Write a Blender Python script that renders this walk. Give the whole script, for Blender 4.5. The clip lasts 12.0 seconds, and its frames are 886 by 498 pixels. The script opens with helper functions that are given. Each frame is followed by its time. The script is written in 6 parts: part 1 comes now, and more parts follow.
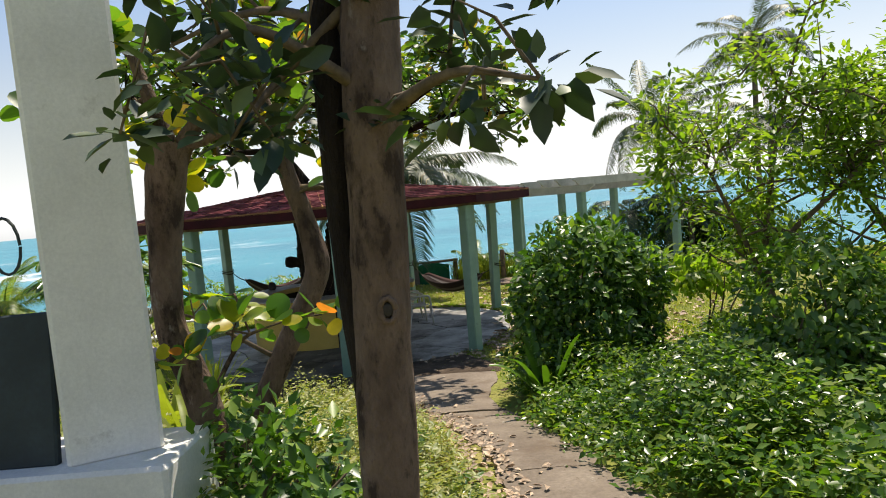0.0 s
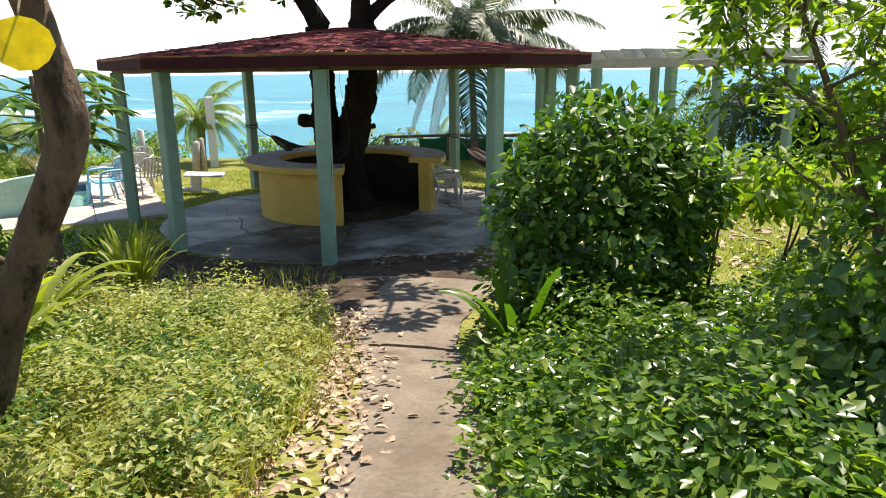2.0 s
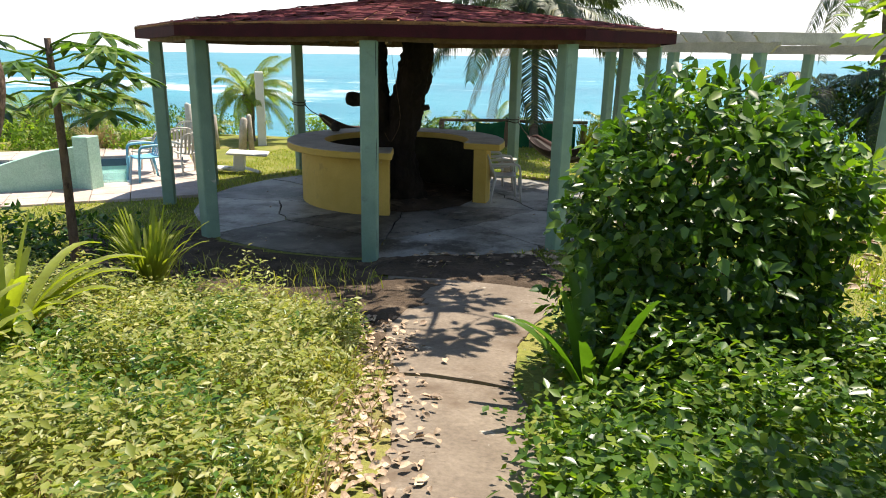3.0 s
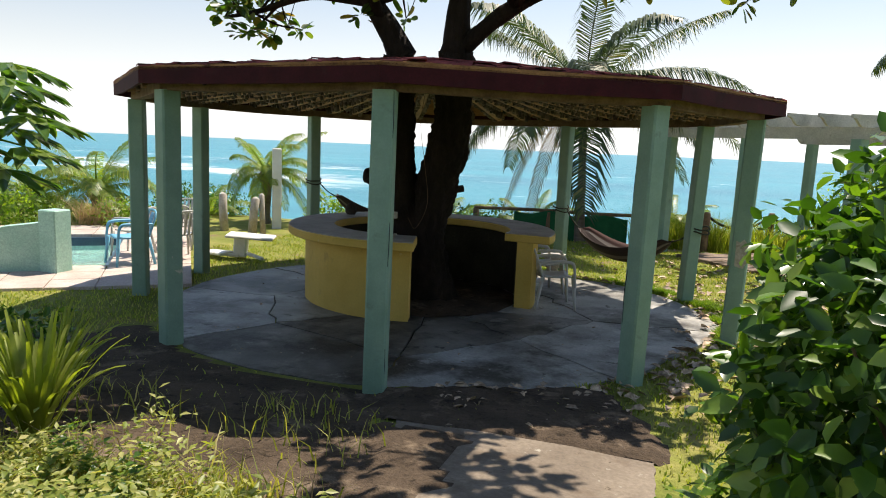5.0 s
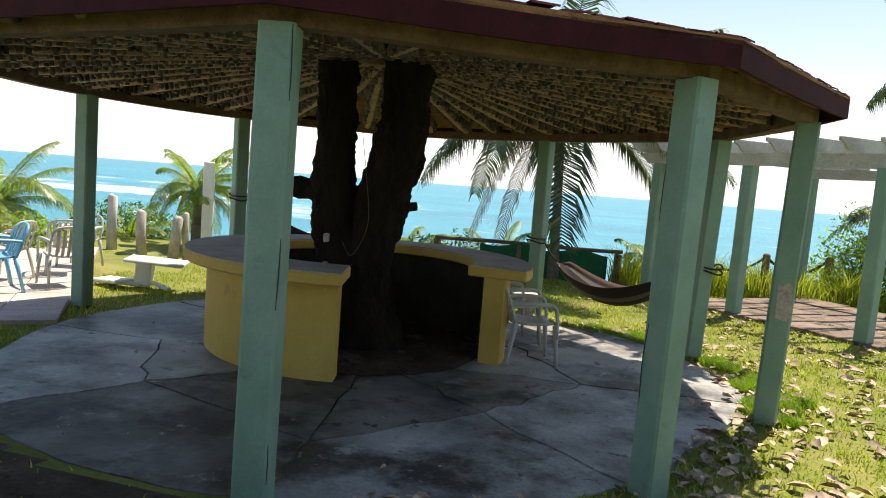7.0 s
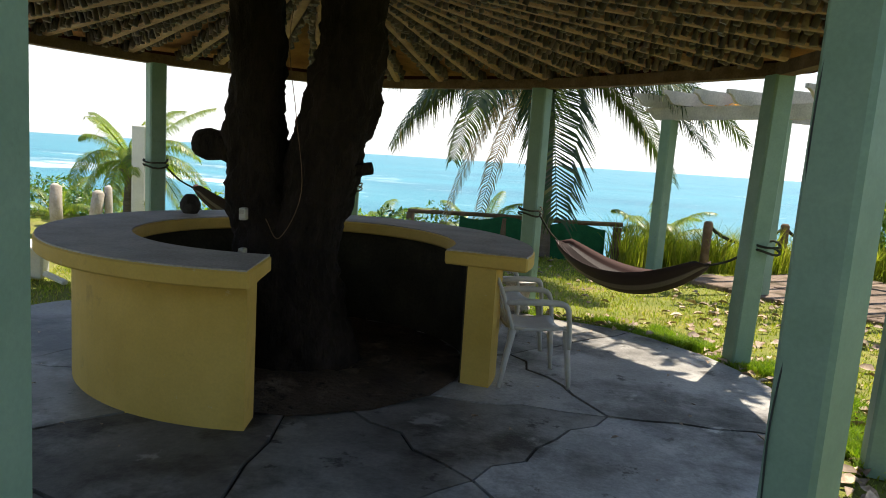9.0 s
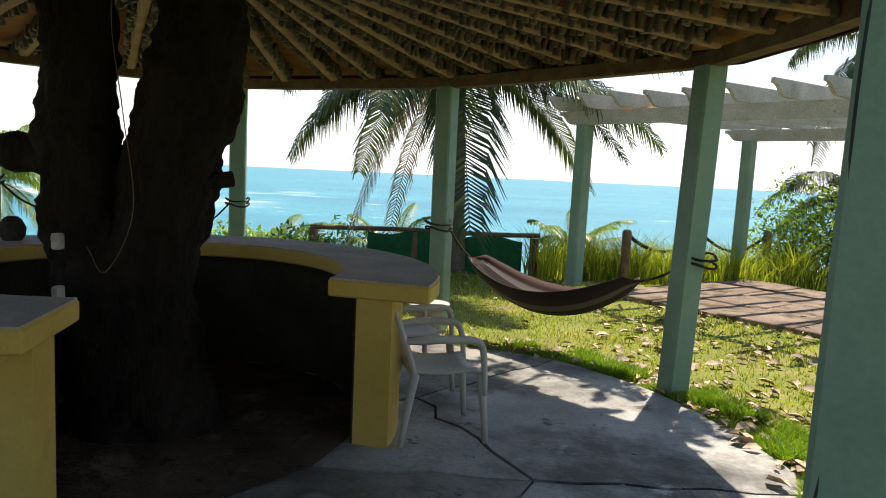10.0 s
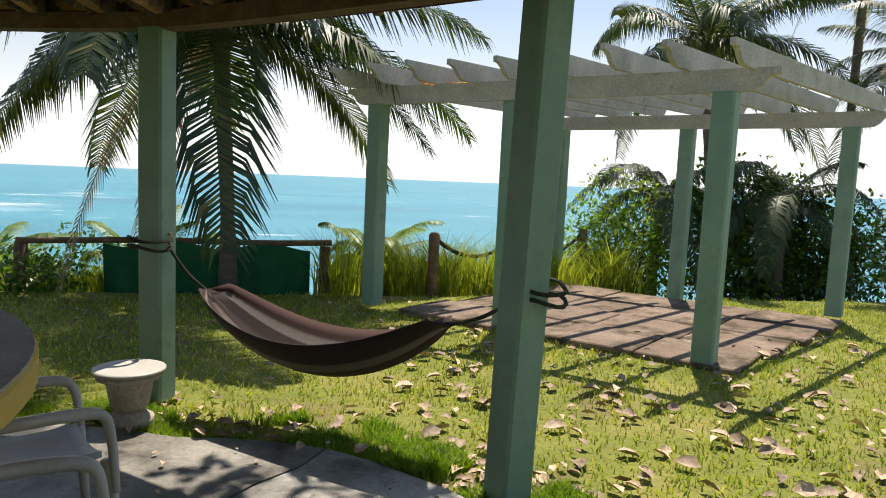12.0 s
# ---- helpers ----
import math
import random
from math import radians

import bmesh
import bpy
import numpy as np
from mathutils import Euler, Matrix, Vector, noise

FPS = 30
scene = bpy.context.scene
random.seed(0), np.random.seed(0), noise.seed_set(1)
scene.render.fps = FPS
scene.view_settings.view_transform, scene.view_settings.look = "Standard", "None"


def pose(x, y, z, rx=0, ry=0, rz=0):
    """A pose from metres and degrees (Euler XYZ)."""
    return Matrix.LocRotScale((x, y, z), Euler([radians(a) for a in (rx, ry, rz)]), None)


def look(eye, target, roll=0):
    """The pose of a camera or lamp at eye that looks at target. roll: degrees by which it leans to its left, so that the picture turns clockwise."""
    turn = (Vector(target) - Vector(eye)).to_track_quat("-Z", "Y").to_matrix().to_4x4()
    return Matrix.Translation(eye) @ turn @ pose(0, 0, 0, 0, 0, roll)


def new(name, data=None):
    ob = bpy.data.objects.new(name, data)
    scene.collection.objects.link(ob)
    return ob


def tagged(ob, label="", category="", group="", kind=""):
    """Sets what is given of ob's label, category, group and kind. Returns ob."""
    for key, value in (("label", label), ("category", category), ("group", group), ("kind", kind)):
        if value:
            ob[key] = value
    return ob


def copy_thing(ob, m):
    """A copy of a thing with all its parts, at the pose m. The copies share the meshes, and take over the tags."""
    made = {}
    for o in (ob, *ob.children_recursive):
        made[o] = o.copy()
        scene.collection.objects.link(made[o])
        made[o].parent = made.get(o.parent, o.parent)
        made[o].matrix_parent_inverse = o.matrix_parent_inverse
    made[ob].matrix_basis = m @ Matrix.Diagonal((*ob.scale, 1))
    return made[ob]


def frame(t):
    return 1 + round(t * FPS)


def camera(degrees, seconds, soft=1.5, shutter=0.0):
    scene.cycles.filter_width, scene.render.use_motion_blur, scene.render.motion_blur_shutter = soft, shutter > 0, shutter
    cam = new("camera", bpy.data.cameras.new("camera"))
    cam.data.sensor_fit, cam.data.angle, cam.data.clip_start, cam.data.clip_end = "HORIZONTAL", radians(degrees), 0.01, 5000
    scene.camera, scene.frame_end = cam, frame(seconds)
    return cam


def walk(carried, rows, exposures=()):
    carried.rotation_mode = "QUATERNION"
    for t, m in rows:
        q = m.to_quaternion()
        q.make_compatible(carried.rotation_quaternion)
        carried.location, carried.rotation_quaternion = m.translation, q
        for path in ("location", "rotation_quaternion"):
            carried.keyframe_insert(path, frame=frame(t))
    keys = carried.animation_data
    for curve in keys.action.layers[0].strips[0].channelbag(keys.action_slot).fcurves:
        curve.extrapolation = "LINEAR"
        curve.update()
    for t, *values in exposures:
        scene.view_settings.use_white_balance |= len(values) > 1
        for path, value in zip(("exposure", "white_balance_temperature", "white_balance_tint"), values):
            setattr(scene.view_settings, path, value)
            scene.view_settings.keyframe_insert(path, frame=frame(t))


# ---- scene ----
cam = camera(64.8, 12.0, 1.0)
PATH = [
    (0, (1.27, 0.35, 2.586), (1.207, 2.344, 2.441), -5.4),
    (0.5, (1.628, 1.247, 2.488), (1.791, 3.229, 2.271), -2.5),
    (1, (2.014, 1.678, 2.464), (1.978, 3.66, 2.198), -1.0),
    (1.5, (2.223, 2.027, 2.42), (1.994, 3.976, 2.036), -1.3),
    (2, (2.314, 2.616, 2.401), (1.965, 4.522, 1.905), -0.8),
    (2.5, (2.238, 3.161, 2.34), (1.73, 5.018, 1.798), 0.2),
    (4.3, (1.62, 4.955, 2.19), (1.217, 6.888, 1.872), 3.7),
    (4.5, (1.582, 5.218, 2.128), (1.049, 7.134, 1.91), 2.5),
    (5, (1.45, 5.755, 2.025), (0.862, 7.644, 1.732), 2.4),
    (5.5, (1.303, 6.234, 1.973), (0.777, 8.141, 1.674), 2.6),
    (6, (1.195, 6.828, 1.822), (0.593, 8.72, 1.582), 1.0),
    (6.5, (1.066, 7.31, 1.807), (0.616, 9.243, 1.559), 4.3),
    (7, (1.028, 7.775, 1.741), (0.527, 9.701, 1.552), 4.4),
    (9, (0.616, 9.686, 1.596), (0.181, 11.621, 1.335), 3.7),
    (9.5, (0.595, 10.186, 1.568), (0.127, 12.117, 1.341), 2.1),
    (10, (0.609, 10.65, 1.567), (0.399, 12.628, 1.353), 2.7),
    (10.5, (0.659, 11.273, 1.473), (0.542, 13.252, 1.206), 2.7),
    (11, (0.709, 11.76, 1.477), (0.706, 13.754, 1.329), 2.5),
    (11.5, (0.841, 12.407, 1.5), (1.071, 14.386, 1.327), 1.3),
    (12, (0.973, 12.847, 1.534), (1.293, 14.811, 1.336), 2.3),
]
walk(cam, [(t, look(eye, target, roll)) for t, eye, target, roll in PATH], [(0.0, 0.42, 7050, 12), (1.0, 0.66, 7050, 12), (2.5, 0.9, 7050, 12), (4.5, 0.6, 7050, 12), (6.0, 0.66, 7050, 12), (7.0, 0.8, 7050, 12), (9.0, 0.83, 7050, 12), (12.0, 0.5, 7050, 12)])

# ---- world, sun, exposure ----
SUN_AZ, SUN_EL = radians(24), radians(64)
world = bpy.data.worlds.new("world")
scene.world = world
world.use_nodes = True
sky = world.node_tree.nodes.new("ShaderNodeTexSky")
sky.sky_type, sky.sun_disc = "NISHITA", False
sky.sun_elevation, sky.sun_rotation = SUN_EL, SUN_AZ
sky.air_density, sky.dust_density, sky.ozone_density = 1.0, 0.3, 2.0
back = world.node_tree.nodes["Background"]
wt = world.node_tree
grey = wt.nodes.new("ShaderNodeRGBToBW")
wt.links.new(sky.outputs[0], grey.inputs[0])
haze = wt.nodes.new("ShaderNodeMix")
haze.data_type, haze.blend_type = "RGBA", "MULTIPLY"
haze.inputs[0].default_value, haze.inputs[7].default_value = 1.0, (0.94, 1.0, 1.05, 1)
wt.links.new(grey.outputs[0], haze.inputs[6])
rise = wt.nodes.new("ShaderNodeSeparateXYZ")
wt.links.new(wt.nodes.new("ShaderNodeTexCoord").outputs["Generated"], rise.inputs[0])
band = wt.nodes.new("ShaderNodeMapRange")
band.inputs["From Min"].default_value, band.inputs["From Max"].default_value = 0.04, 0.32
wt.links.new(rise.outputs[2], band.inputs["Value"])
# pale sea haze low over the horizon
air = wt.nodes.new("ShaderNodeMix")
air.data_type = "RGBA"
wt.links.new(band.outputs[0], air.inputs[0])
wt.links.new(haze.outputs[2], air.inputs[6])
wt.links.new(sky.outputs[0], air.inputs[7])
wt.links.new(air.outputs[2], back.inputs[0])
back.inputs[1].default_value = 0.12
sun_data = bpy.data.lights.new("sun", "SUN")
sun_data.energy, sun_data.angle, sun_data.color = 5.0, radians(0.5), (1.0, 0.95, 0.86)
sun = new("sun", sun_data)
sun_dir = Vector((math.sin(SUN_AZ) * math.cos(SUN_EL), math.cos(SUN_AZ) * math.cos(SUN_EL), math.sin(SUN_EL)))
sun.matrix_world = look(sun_dir * 60, (0, 0, 0))


# ---- materials ----
def ramp_node(nt, fac, stops):
    r = nt.nodes.new("ShaderNodeValToRGB")
    while len(r.color_ramp.elements) < len(stops):
        r.color_ramp.elements.new(0.5)
    for e, (p, c) in zip(r.color_ramp.elements, stops):
        e.position, e.color = p, (*c, 1)
    nt.links.new(fac, r.inputs[0])
    return r.outputs[0]


def noise_node(nt, scale, detail=6, rough=0.6, vec=None, stretch=None):
    n = nt.nodes.new("ShaderNodeTexNoise")
    n.inputs["Scale"].default_value, n.inputs["Detail"].default_value, n.inputs["Roughness"].default_value = scale, detail, rough
    if vec is None:
        vec = nt.nodes.new("ShaderNodeTexCoord").outputs["Object"]
    if stretch:
        mp = nt.nodes.new("ShaderNodeMapping")
        mp.inputs["Scale"].default_value = stretch
        nt.links.new(vec, mp.inputs[0])
        vec = mp.outputs[0]
    nt.links.new(vec, n.inputs["Vector"])
    return n.outputs["Fac"]


def mix_node(nt, fac, a, b, mode="MIX"):
    m = nt.nodes.new("ShaderNodeMix")
    m.data_type, m.blend_type = "RGBA", mode
    for k, v in ((0, fac), (6, a), (7, b)):
        if isinstance(v, (int, float)):
            m.inputs[k].default_value = v
        elif isinstance(v, tuple):
            m.inputs[k].default_value = (*v, 1)
        else:
            nt.links.new(v, m.inputs[k])
    return m.outputs[2]


def surface(name, stops, scale=4.0, fine=40.0, rough=0.8, bump=0.3, bump_dist=0.01, stretch=None, patch=None, island=0.0, metal=0.0, worldspace=False, grain=0.28, each=0.0):
    """A painted or natural surface: a broad mottle between the stops, a fine grain, relief, and patches (colour, scale, low, high) worn through."""
    m = bpy.data.materials.new(name)
    m.use_nodes = True
    nt = m.node_tree
    p = nt.nodes["Principled BSDF"]
    vec = None
    if worldspace:
        vec = nt.nodes.new("ShaderNodeNewGeometry").outputs["Position"]
    big = noise_node(nt, scale, 5, 0.6, vec, stretch)
    col = ramp_node(nt, big, stops)
    small = noise_node(nt, fine, 4, 0.65, vec, stretch)
    shade = ramp_node(nt, small, [(0.3, (1 - grain,) * 3), (0.7, (1 + grain * 0.4,) * 3)])
    col = mix_node(nt, 1.0, col, shade, "MULTIPLY")
    for pc, ps, lo, hi in patch or ():
        f = ramp_node(nt, noise_node(nt, ps, 7, 0.68, vec, stretch), [(lo, (0, 0, 0)), (hi, (1, 1, 1))])
        col = mix_node(nt, f, col, pc)
    if island:
        info = nt.nodes.new("ShaderNodeNewGeometry").outputs["Random Per Island"]
        tint = ramp_node(nt, info, [(0.0, (1 - island,) * 3), (1.0, (1 + island,) * 3)])
        col = mix_node(nt, 1.0, col, tint, "MULTIPLY")
    if each:
        info = nt.nodes.new("ShaderNodeObjectInfo").outputs["Random"]
        tint = ramp_node(nt, info, [(0.0, (1 - each, 1 - each * 1.1, 1 - each * 1.25)), (1.0, (1 + each, 1 + each, 1 + each))])
        col = mix_node(nt, 1.0, col, tint, "MULTIPLY")
    nt.links.new(col, p.inputs["Base Color"])
    rr = ramp_node(nt, small, [(0.2, (rough * 0.85,) * 3), (0.8, (min(1, rough * 1.12),) * 3)])
    nt.links.new(rr, p.inputs["Roughness"])
    p.inputs["Metallic"].default_value = metal
    p.inputs["Specular IOR Level"].default_value = 0.15 if rough > 0.78 else 0.45
    if bump:
        b = nt.nodes.new("ShaderNodeBump")
        b.inputs["Strength"].default_value, b.inputs["Distance"].default_value = bump, bump_dist
        nt.links.new(small, b.inputs["Height"])
        nt.links.new(b.outputs[0], p.inputs["Normal"])
    return m


def foliage(name, stops, through_col, gloss=0.45, through_amount=0.45, scale=6.0):
    """Leaves: each leaf its own shade, some light passing through the blade."""
    m = bpy.data.materials.new(name)
    m.use_nodes = True
    nt = m.node_tree
    p = nt.nodes["Principled BSDF"]
    rnd = nt.nodes.new("ShaderNodeNewGeometry").outputs["Random Per Island"]
    col = ramp_node(nt, rnd, stops)
    grain = ramp_node(nt, noise_node(nt, scale, 4), [(0.3, (0.75, 0.75, 0.75)), (0.7, (1.2, 1.2, 1.2))])
    col = mix_node(nt, 1.0, col, grain, "MULTIPLY")
    nt.links.new(col, p.inputs["Base Color"])
    p.inputs["Roughness"].default_value = gloss
    tr = nt.nodes.new("ShaderNodeBsdfTranslucent")
    nt.links.new(mix_node(nt, 1.0, col, through_col, "MULTIPLY"), tr.inputs[0])
    mx = nt.nodes.new("ShaderNodeMixShader")
    mx.inputs[0].default_value = through_amount
    nt.links.new(p.outputs[0], mx.inputs[1])
    nt.links.new(tr.outputs[0], mx.inputs[2])
    nt.links.new(mx.outputs[0], nt.nodes["Material Output"].inputs[0])
    return m


M_POST = surface("green_paint", [(0.3, (0.17, 0.29, 0.22)), (0.7, (0.235, 0.37, 0.29))], 3, 60, 0.6, 0.2, 0.004, None, [((0.5, 0.48, 0.42), 2.2, 0.68, 0.71), ((0.1, 0.14, 0.11), 5, 0.62, 0.8)], grain=0.1)
M_WHITE = surface("white_paint", [(0.3, (0.62, 0.62, 0.58)), (0.7, (0.78, 0.77, 0.73))], 3, 50, 0.6, 0.2, 0.004, None, [((0.3, 0.29, 0.25), 3, 0.64, 0.78)], grain=0.1)
M_FASCIA = surface("maroon_paint", [(0.3, (0.035, 0.008, 0.010)), (0.7, (0.07, 0.013, 0.017))], 4, 50, 0.82, 0.3, 0.005, None, [((0.05, 0.02, 0.02), 6, 0.6, 0.75)])
M_SHINGLE = surface("red_shingle", [(0.3, (0.16, 0.04, 0.045)), (0.7, (0.30, 0.08, 0.085))], 6, 60, 0.9, 0.5, 0.01, None, [((0.06, 0.025, 0.022), 3, 0.5, 0.65)], island=0.3)
M_POLE = surface("round_timber", [(0.3, (0.25, 0.15, 0.085)), (0.7, (0.45, 0.29, 0.175))], 4, 40, 0.75, 0.3, 0.006, island=0.25)
M_WOOD = surface("weathered_wood", [(0.3, (0.11, 0.07, 0.042)), (0.7, (0.23, 0.155, 0.1))], 6, 50, 0.8, 0.4, 0.006, island=0.2)
M_GREYWOOD = surface("grey_timber", [(0.3, (0.42, 0.41, 0.37)), (0.7, (0.62, 0.6, 0.55))], 3, 50, 0.8, 0.35, 0.006, None, [((0.22, 0.2, 0.17), 5, 0.6, 0.75)])
M_YELLOW = surface("yellow_paint", [(0.3, (0.55, 0.36, 0.07)), (0.7, (0.66, 0.45, 0.11))], 2.5, 60, 0.75, 0.12, 0.004, None, [((0.32, 0.21, 0.06), 4, 0.6, 0.85), ((0.62, 0.5, 0.25), 9, 0.66, 0.72)], grain=0.08)
M_COUNTER = surface("counter_cement", [(0.3, (0.34, 0.31, 0.26)), (0.7, (0.5, 0.46, 0.4))], 3, 50, 0.7, 0.3, 0.005, None, [((0.2, 0.18, 0.15), 4, 0.6, 0.8)])
M_SLAB = surface("slab_concrete", [(0.3, (0.17, 0.163, 0.148)), (0.5, (0.31, 0.3, 0.278)), (0.7, (0.45, 0.44, 0.41))], 1.3, 34, 0.5, 0.5, 0.008, None, [((0.045, 0.04, 0.033), 0.8, 0.47, 0.6), ((0.36, 0.35, 0.325), 2.3, 0.6, 0.66), ((0.055, 0.047, 0.038), 4.2, 0.6, 0.65), ((0.42, 0.4, 0.37), 11, 0.68, 0.71)], worldspace=True, each=0.3)
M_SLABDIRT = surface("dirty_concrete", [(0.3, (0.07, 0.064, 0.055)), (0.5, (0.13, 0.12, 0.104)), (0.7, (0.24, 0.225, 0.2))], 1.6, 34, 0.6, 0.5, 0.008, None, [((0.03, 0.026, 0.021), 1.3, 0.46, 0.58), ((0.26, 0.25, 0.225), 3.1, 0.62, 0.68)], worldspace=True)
M_PATH = surface("path_concrete", [(0.3, (0.15, 0.118, 0.09)), (0.7, (0.27, 0.222, 0.172))], 1.5, 35, 0.85, 0.4, 0.006, None, [((0.13, 0.095, 0.068), 1.7, 0.52, 0.66), ((0.46, 0.43, 0.36), 5, 0.64, 0.72), ((0.09, 0.065, 0.045), 9, 0.64, 0.7)], worldspace=True)
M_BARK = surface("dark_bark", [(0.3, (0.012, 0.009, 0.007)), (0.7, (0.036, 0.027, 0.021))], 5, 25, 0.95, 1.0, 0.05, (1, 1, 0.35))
M_PALEBARK = surface("pale_bark", [(0.3, (0.10, 0.066, 0.047)), (0.7, (0.22, 0.155, 0.115))], 6, 28, 0.95, 1.0, 0.03, (1, 1, 0.45), [((0.05, 0.034, 0.026), 7, 0.52, 0.62), ((0.32, 0.27, 0.225), 5, 0.63, 0.7), ((0.07, 0.05, 0.035), 22, 0.6, 0.68)])
M_GROUND = surface("lawn_soil", [(0.3, (0.14, 0.165, 0.035)), (0.5, (0.21, 0.225, 0.05)), (0.7, (0.3, 0.26, 0.09))], 1.3, 25, 1.0, 0.8, 0.03, None, [((0.20, 0.14, 0.085), 0.8, 0.56, 0.7)], worldspace=True)
M_STONE = surface("old_cement", [(0.3, (0.38, 0.33, 0.27)), (0.7, (0.56, 0.5, 0.43))], 6, 50, 0.9, 0.5, 0.008, None, [((0.2, 0.17, 0.13), 5, 0.58, 0.72)])
M_CRACK = surface("crack_dirt", [(0.3, (0.03, 0.028, 0.024)), (0.7, (0.07, 0.06, 0.05))], 4, 40, 1.0, 0.4)
M_CANE = surface("cane_lining", [(0.3, (0.24, 0.115, 0.048)), (0.7, (0.42, 0.22, 0.095))], 3, 70, 0.8, 0.6, 0.01, None, [((0.07, 0.035, 0.02), 4, 0.55, 0.7)])
M_STUB = surface("cane_stub", [(0.3, (0.05, 0.036, 0.027)), (0.7, (0.15, 0.11, 0.08))], 6, 50, 0.6, 0.2, 0.003, island=0.65)
M_PLASTIC = surface("white_plastic", [(0.3, (0.42, 0.4, 0.36)), (0.7, (0.56, 0.54, 0.5))], 4, 80, 0.45, 0.05, 0.002, grain=0.08)


# ---- mesh helpers ----
def part(name, bm, material, parent=None, label="", smooth=False):
    me = bpy.data.meshes.new(name)
    bm.to_mesh(me)
    bm.free()
    for m in material if isinstance(material, (list, tuple)) else [material]:
        me.materials.append(m)
    if smooth:
        me.shade_smooth()
    ob = new(name, me)
    ob.parent = parent
    return tagged(ob, label) if label else ob


def mesh_part(name, verts, faces, material, parent=None, label="", smooth=False):
    """One mesh object from vertex and face arrays; all faces of one size."""
    me = bpy.data.meshes.new(name)
    verts, faces = np.asarray(verts, dtype=np.float32), np.asarray(faces, dtype=np.int32)
    me.vertices.add(len(verts))
    me.vertices.foreach_set("co", verts.ravel())
    k = faces.shape[1]
    me.loops.add(faces.size)
    me.loops.foreach_set("vertex_index", faces.ravel())
    me.polygons.add(len(faces))
    me.polygons.foreach_set("loop_start", np.arange(0, faces.size, k, dtype=np.int32))
    me.update(calc_edges=True)
    me.validate()
    me.materials.append(material)
    if smooth:
        me.shade_smooth()
    ob = new(name, me)
    ob.parent = parent
    return tagged(ob, label) if label else ob


def thing(name, at, label, category, group="", kind=""):
    ob = new(name)
    ob.empty_display_size = 0.1
    ob.matrix_basis = at if isinstance(at, Matrix) else Matrix.Translation(at)
    return tagged(ob, label, category, group, kind)


def box(bm, size, m=Matrix(), bevel=0.008):
    """A bevelled block of the given size about the pose m."""
    r = bmesh.ops.create_cube(bm, size=1, matrix=m @ Matrix.Diagonal((*size, 1)))
    if bevel:
        edges = list({e for v in r["verts"] for e in v.link_edges})
        bmesh.ops.bevel(bm, geom=edges, offset=min(bevel, min(size) * 0.3), segments=1, affect="EDGES")
    return bm


def tube(bm, pts, radii, sides=8, wobble=0.0, caps=True, seed=0):
    """A tube along pts, with its own radius at each, its skin uneven by wobble."""
    rings = []
    pts = [Vector(p) for p in pts]
    side = Vector((1, 0.13, 0.07))
    for i, p in enumerate(pts):
        d = (pts[min(i + 1, len(pts) - 1)] - pts[max(i - 1, 0)]).normalized()
        u = (side - d * side.dot(d))
        if u.length < 0.05:
            u = Vector((0, 1, 0)) - d * d.y
        u.normalize()
        side = u
        w = d.cross(u)
        r = radii[i] if isinstance(radii, (list, tuple)) else radii
        ring = []
        for k in range(sides):
            a = 2 * math.pi * k / sides
            q = p + (u * math.cos(a) + w * math.sin(a)) * r
            if wobble:
                n = noise.noise((q * 3.1 + Vector((seed, 0, 0)))) + 0.5 * noise.noise(q * 9 + Vector((0, seed, 0)))
                q = p + (q - p) * (1 + wobble * n)
            ring.append(bm.verts.new(q))
        rings.append(ring)
    for a, b in zip(rings, rings[1:]):
        for k in range(sides):
            bm.faces.new((a[k], a[(k + 1) % sides], b[(k + 1) % sides], b[k]))
    if caps:
        bm.faces.new(rings[0][::-1])
        bm.faces.new(rings[-1])
    return bm


def roughen(bm, amp, freq):
    """Ridges and furrows of old bark, drawn out upwards."""
    bm.normal_update()
    for v in bm.verts:
        q = Vector((v.co.x * freq, v.co.y * freq, v.co.z * freq * 0.4))
        v.co += v.normal * amp * (abs(noise.noise(q)) * 2 - 0.6 + 0.5 * noise.noise(q * 2.7))
    return bm


def smooth_line(pts, per=6):
    """Points on a smooth curve through pts (Catmull-Rom)."""
    p = [Vector(q) for q in pts]
    p = [2 * p[0] - p[1]] + p + [2 * p[-1] - p[-2]]
    out = []
    for i in range(1, len(p) - 2):
        for k in range(per):
            t = k / per
            a, b, c, d = p[i - 1:i + 3]
            out.append(0.5 * ((2 * b) + (c - a) * t + (2 * a - 5 * b + 4 * c - d) * t * t + (3 * b - a - 3 * c + d) * t ** 3))
    out.append(p[-2])
    return out


def lerp_list(vals, n):
    return [float(v) for v in np.interp(np.linspace(0, len(vals) - 1, n), range(len(vals)), vals)]


LEAF = np.array([(0, 0, 0), (0.28, 0.32, 0.05), (0.0, 0.36, -0.03), (-0.28, 0.32, 0.05), (0.2, 0.72, 0.02), (-0.2, 0.72, 0.02), (0, 1, -0.10), (0, 0.72, -0.05)])
SMALL = np.array([(0, 0, 0), (0.27, 0.42, 0.05), (-0.27, 0.42, 0.05), (0, 1, -0.10), (0, 0.45, -0.04)])
SMALL_F = np.array([(0, 1, 4), (0, 4, 2), (1, 3, 4), (4, 3, 2)])
LEAF_F = np.array([(0, 1, 2), (0, 2, 3), (1, 4, 7), (1, 7, 2), (3, 2, 7), (3, 7, 5), (4, 6, 7), (7, 6, 5)])
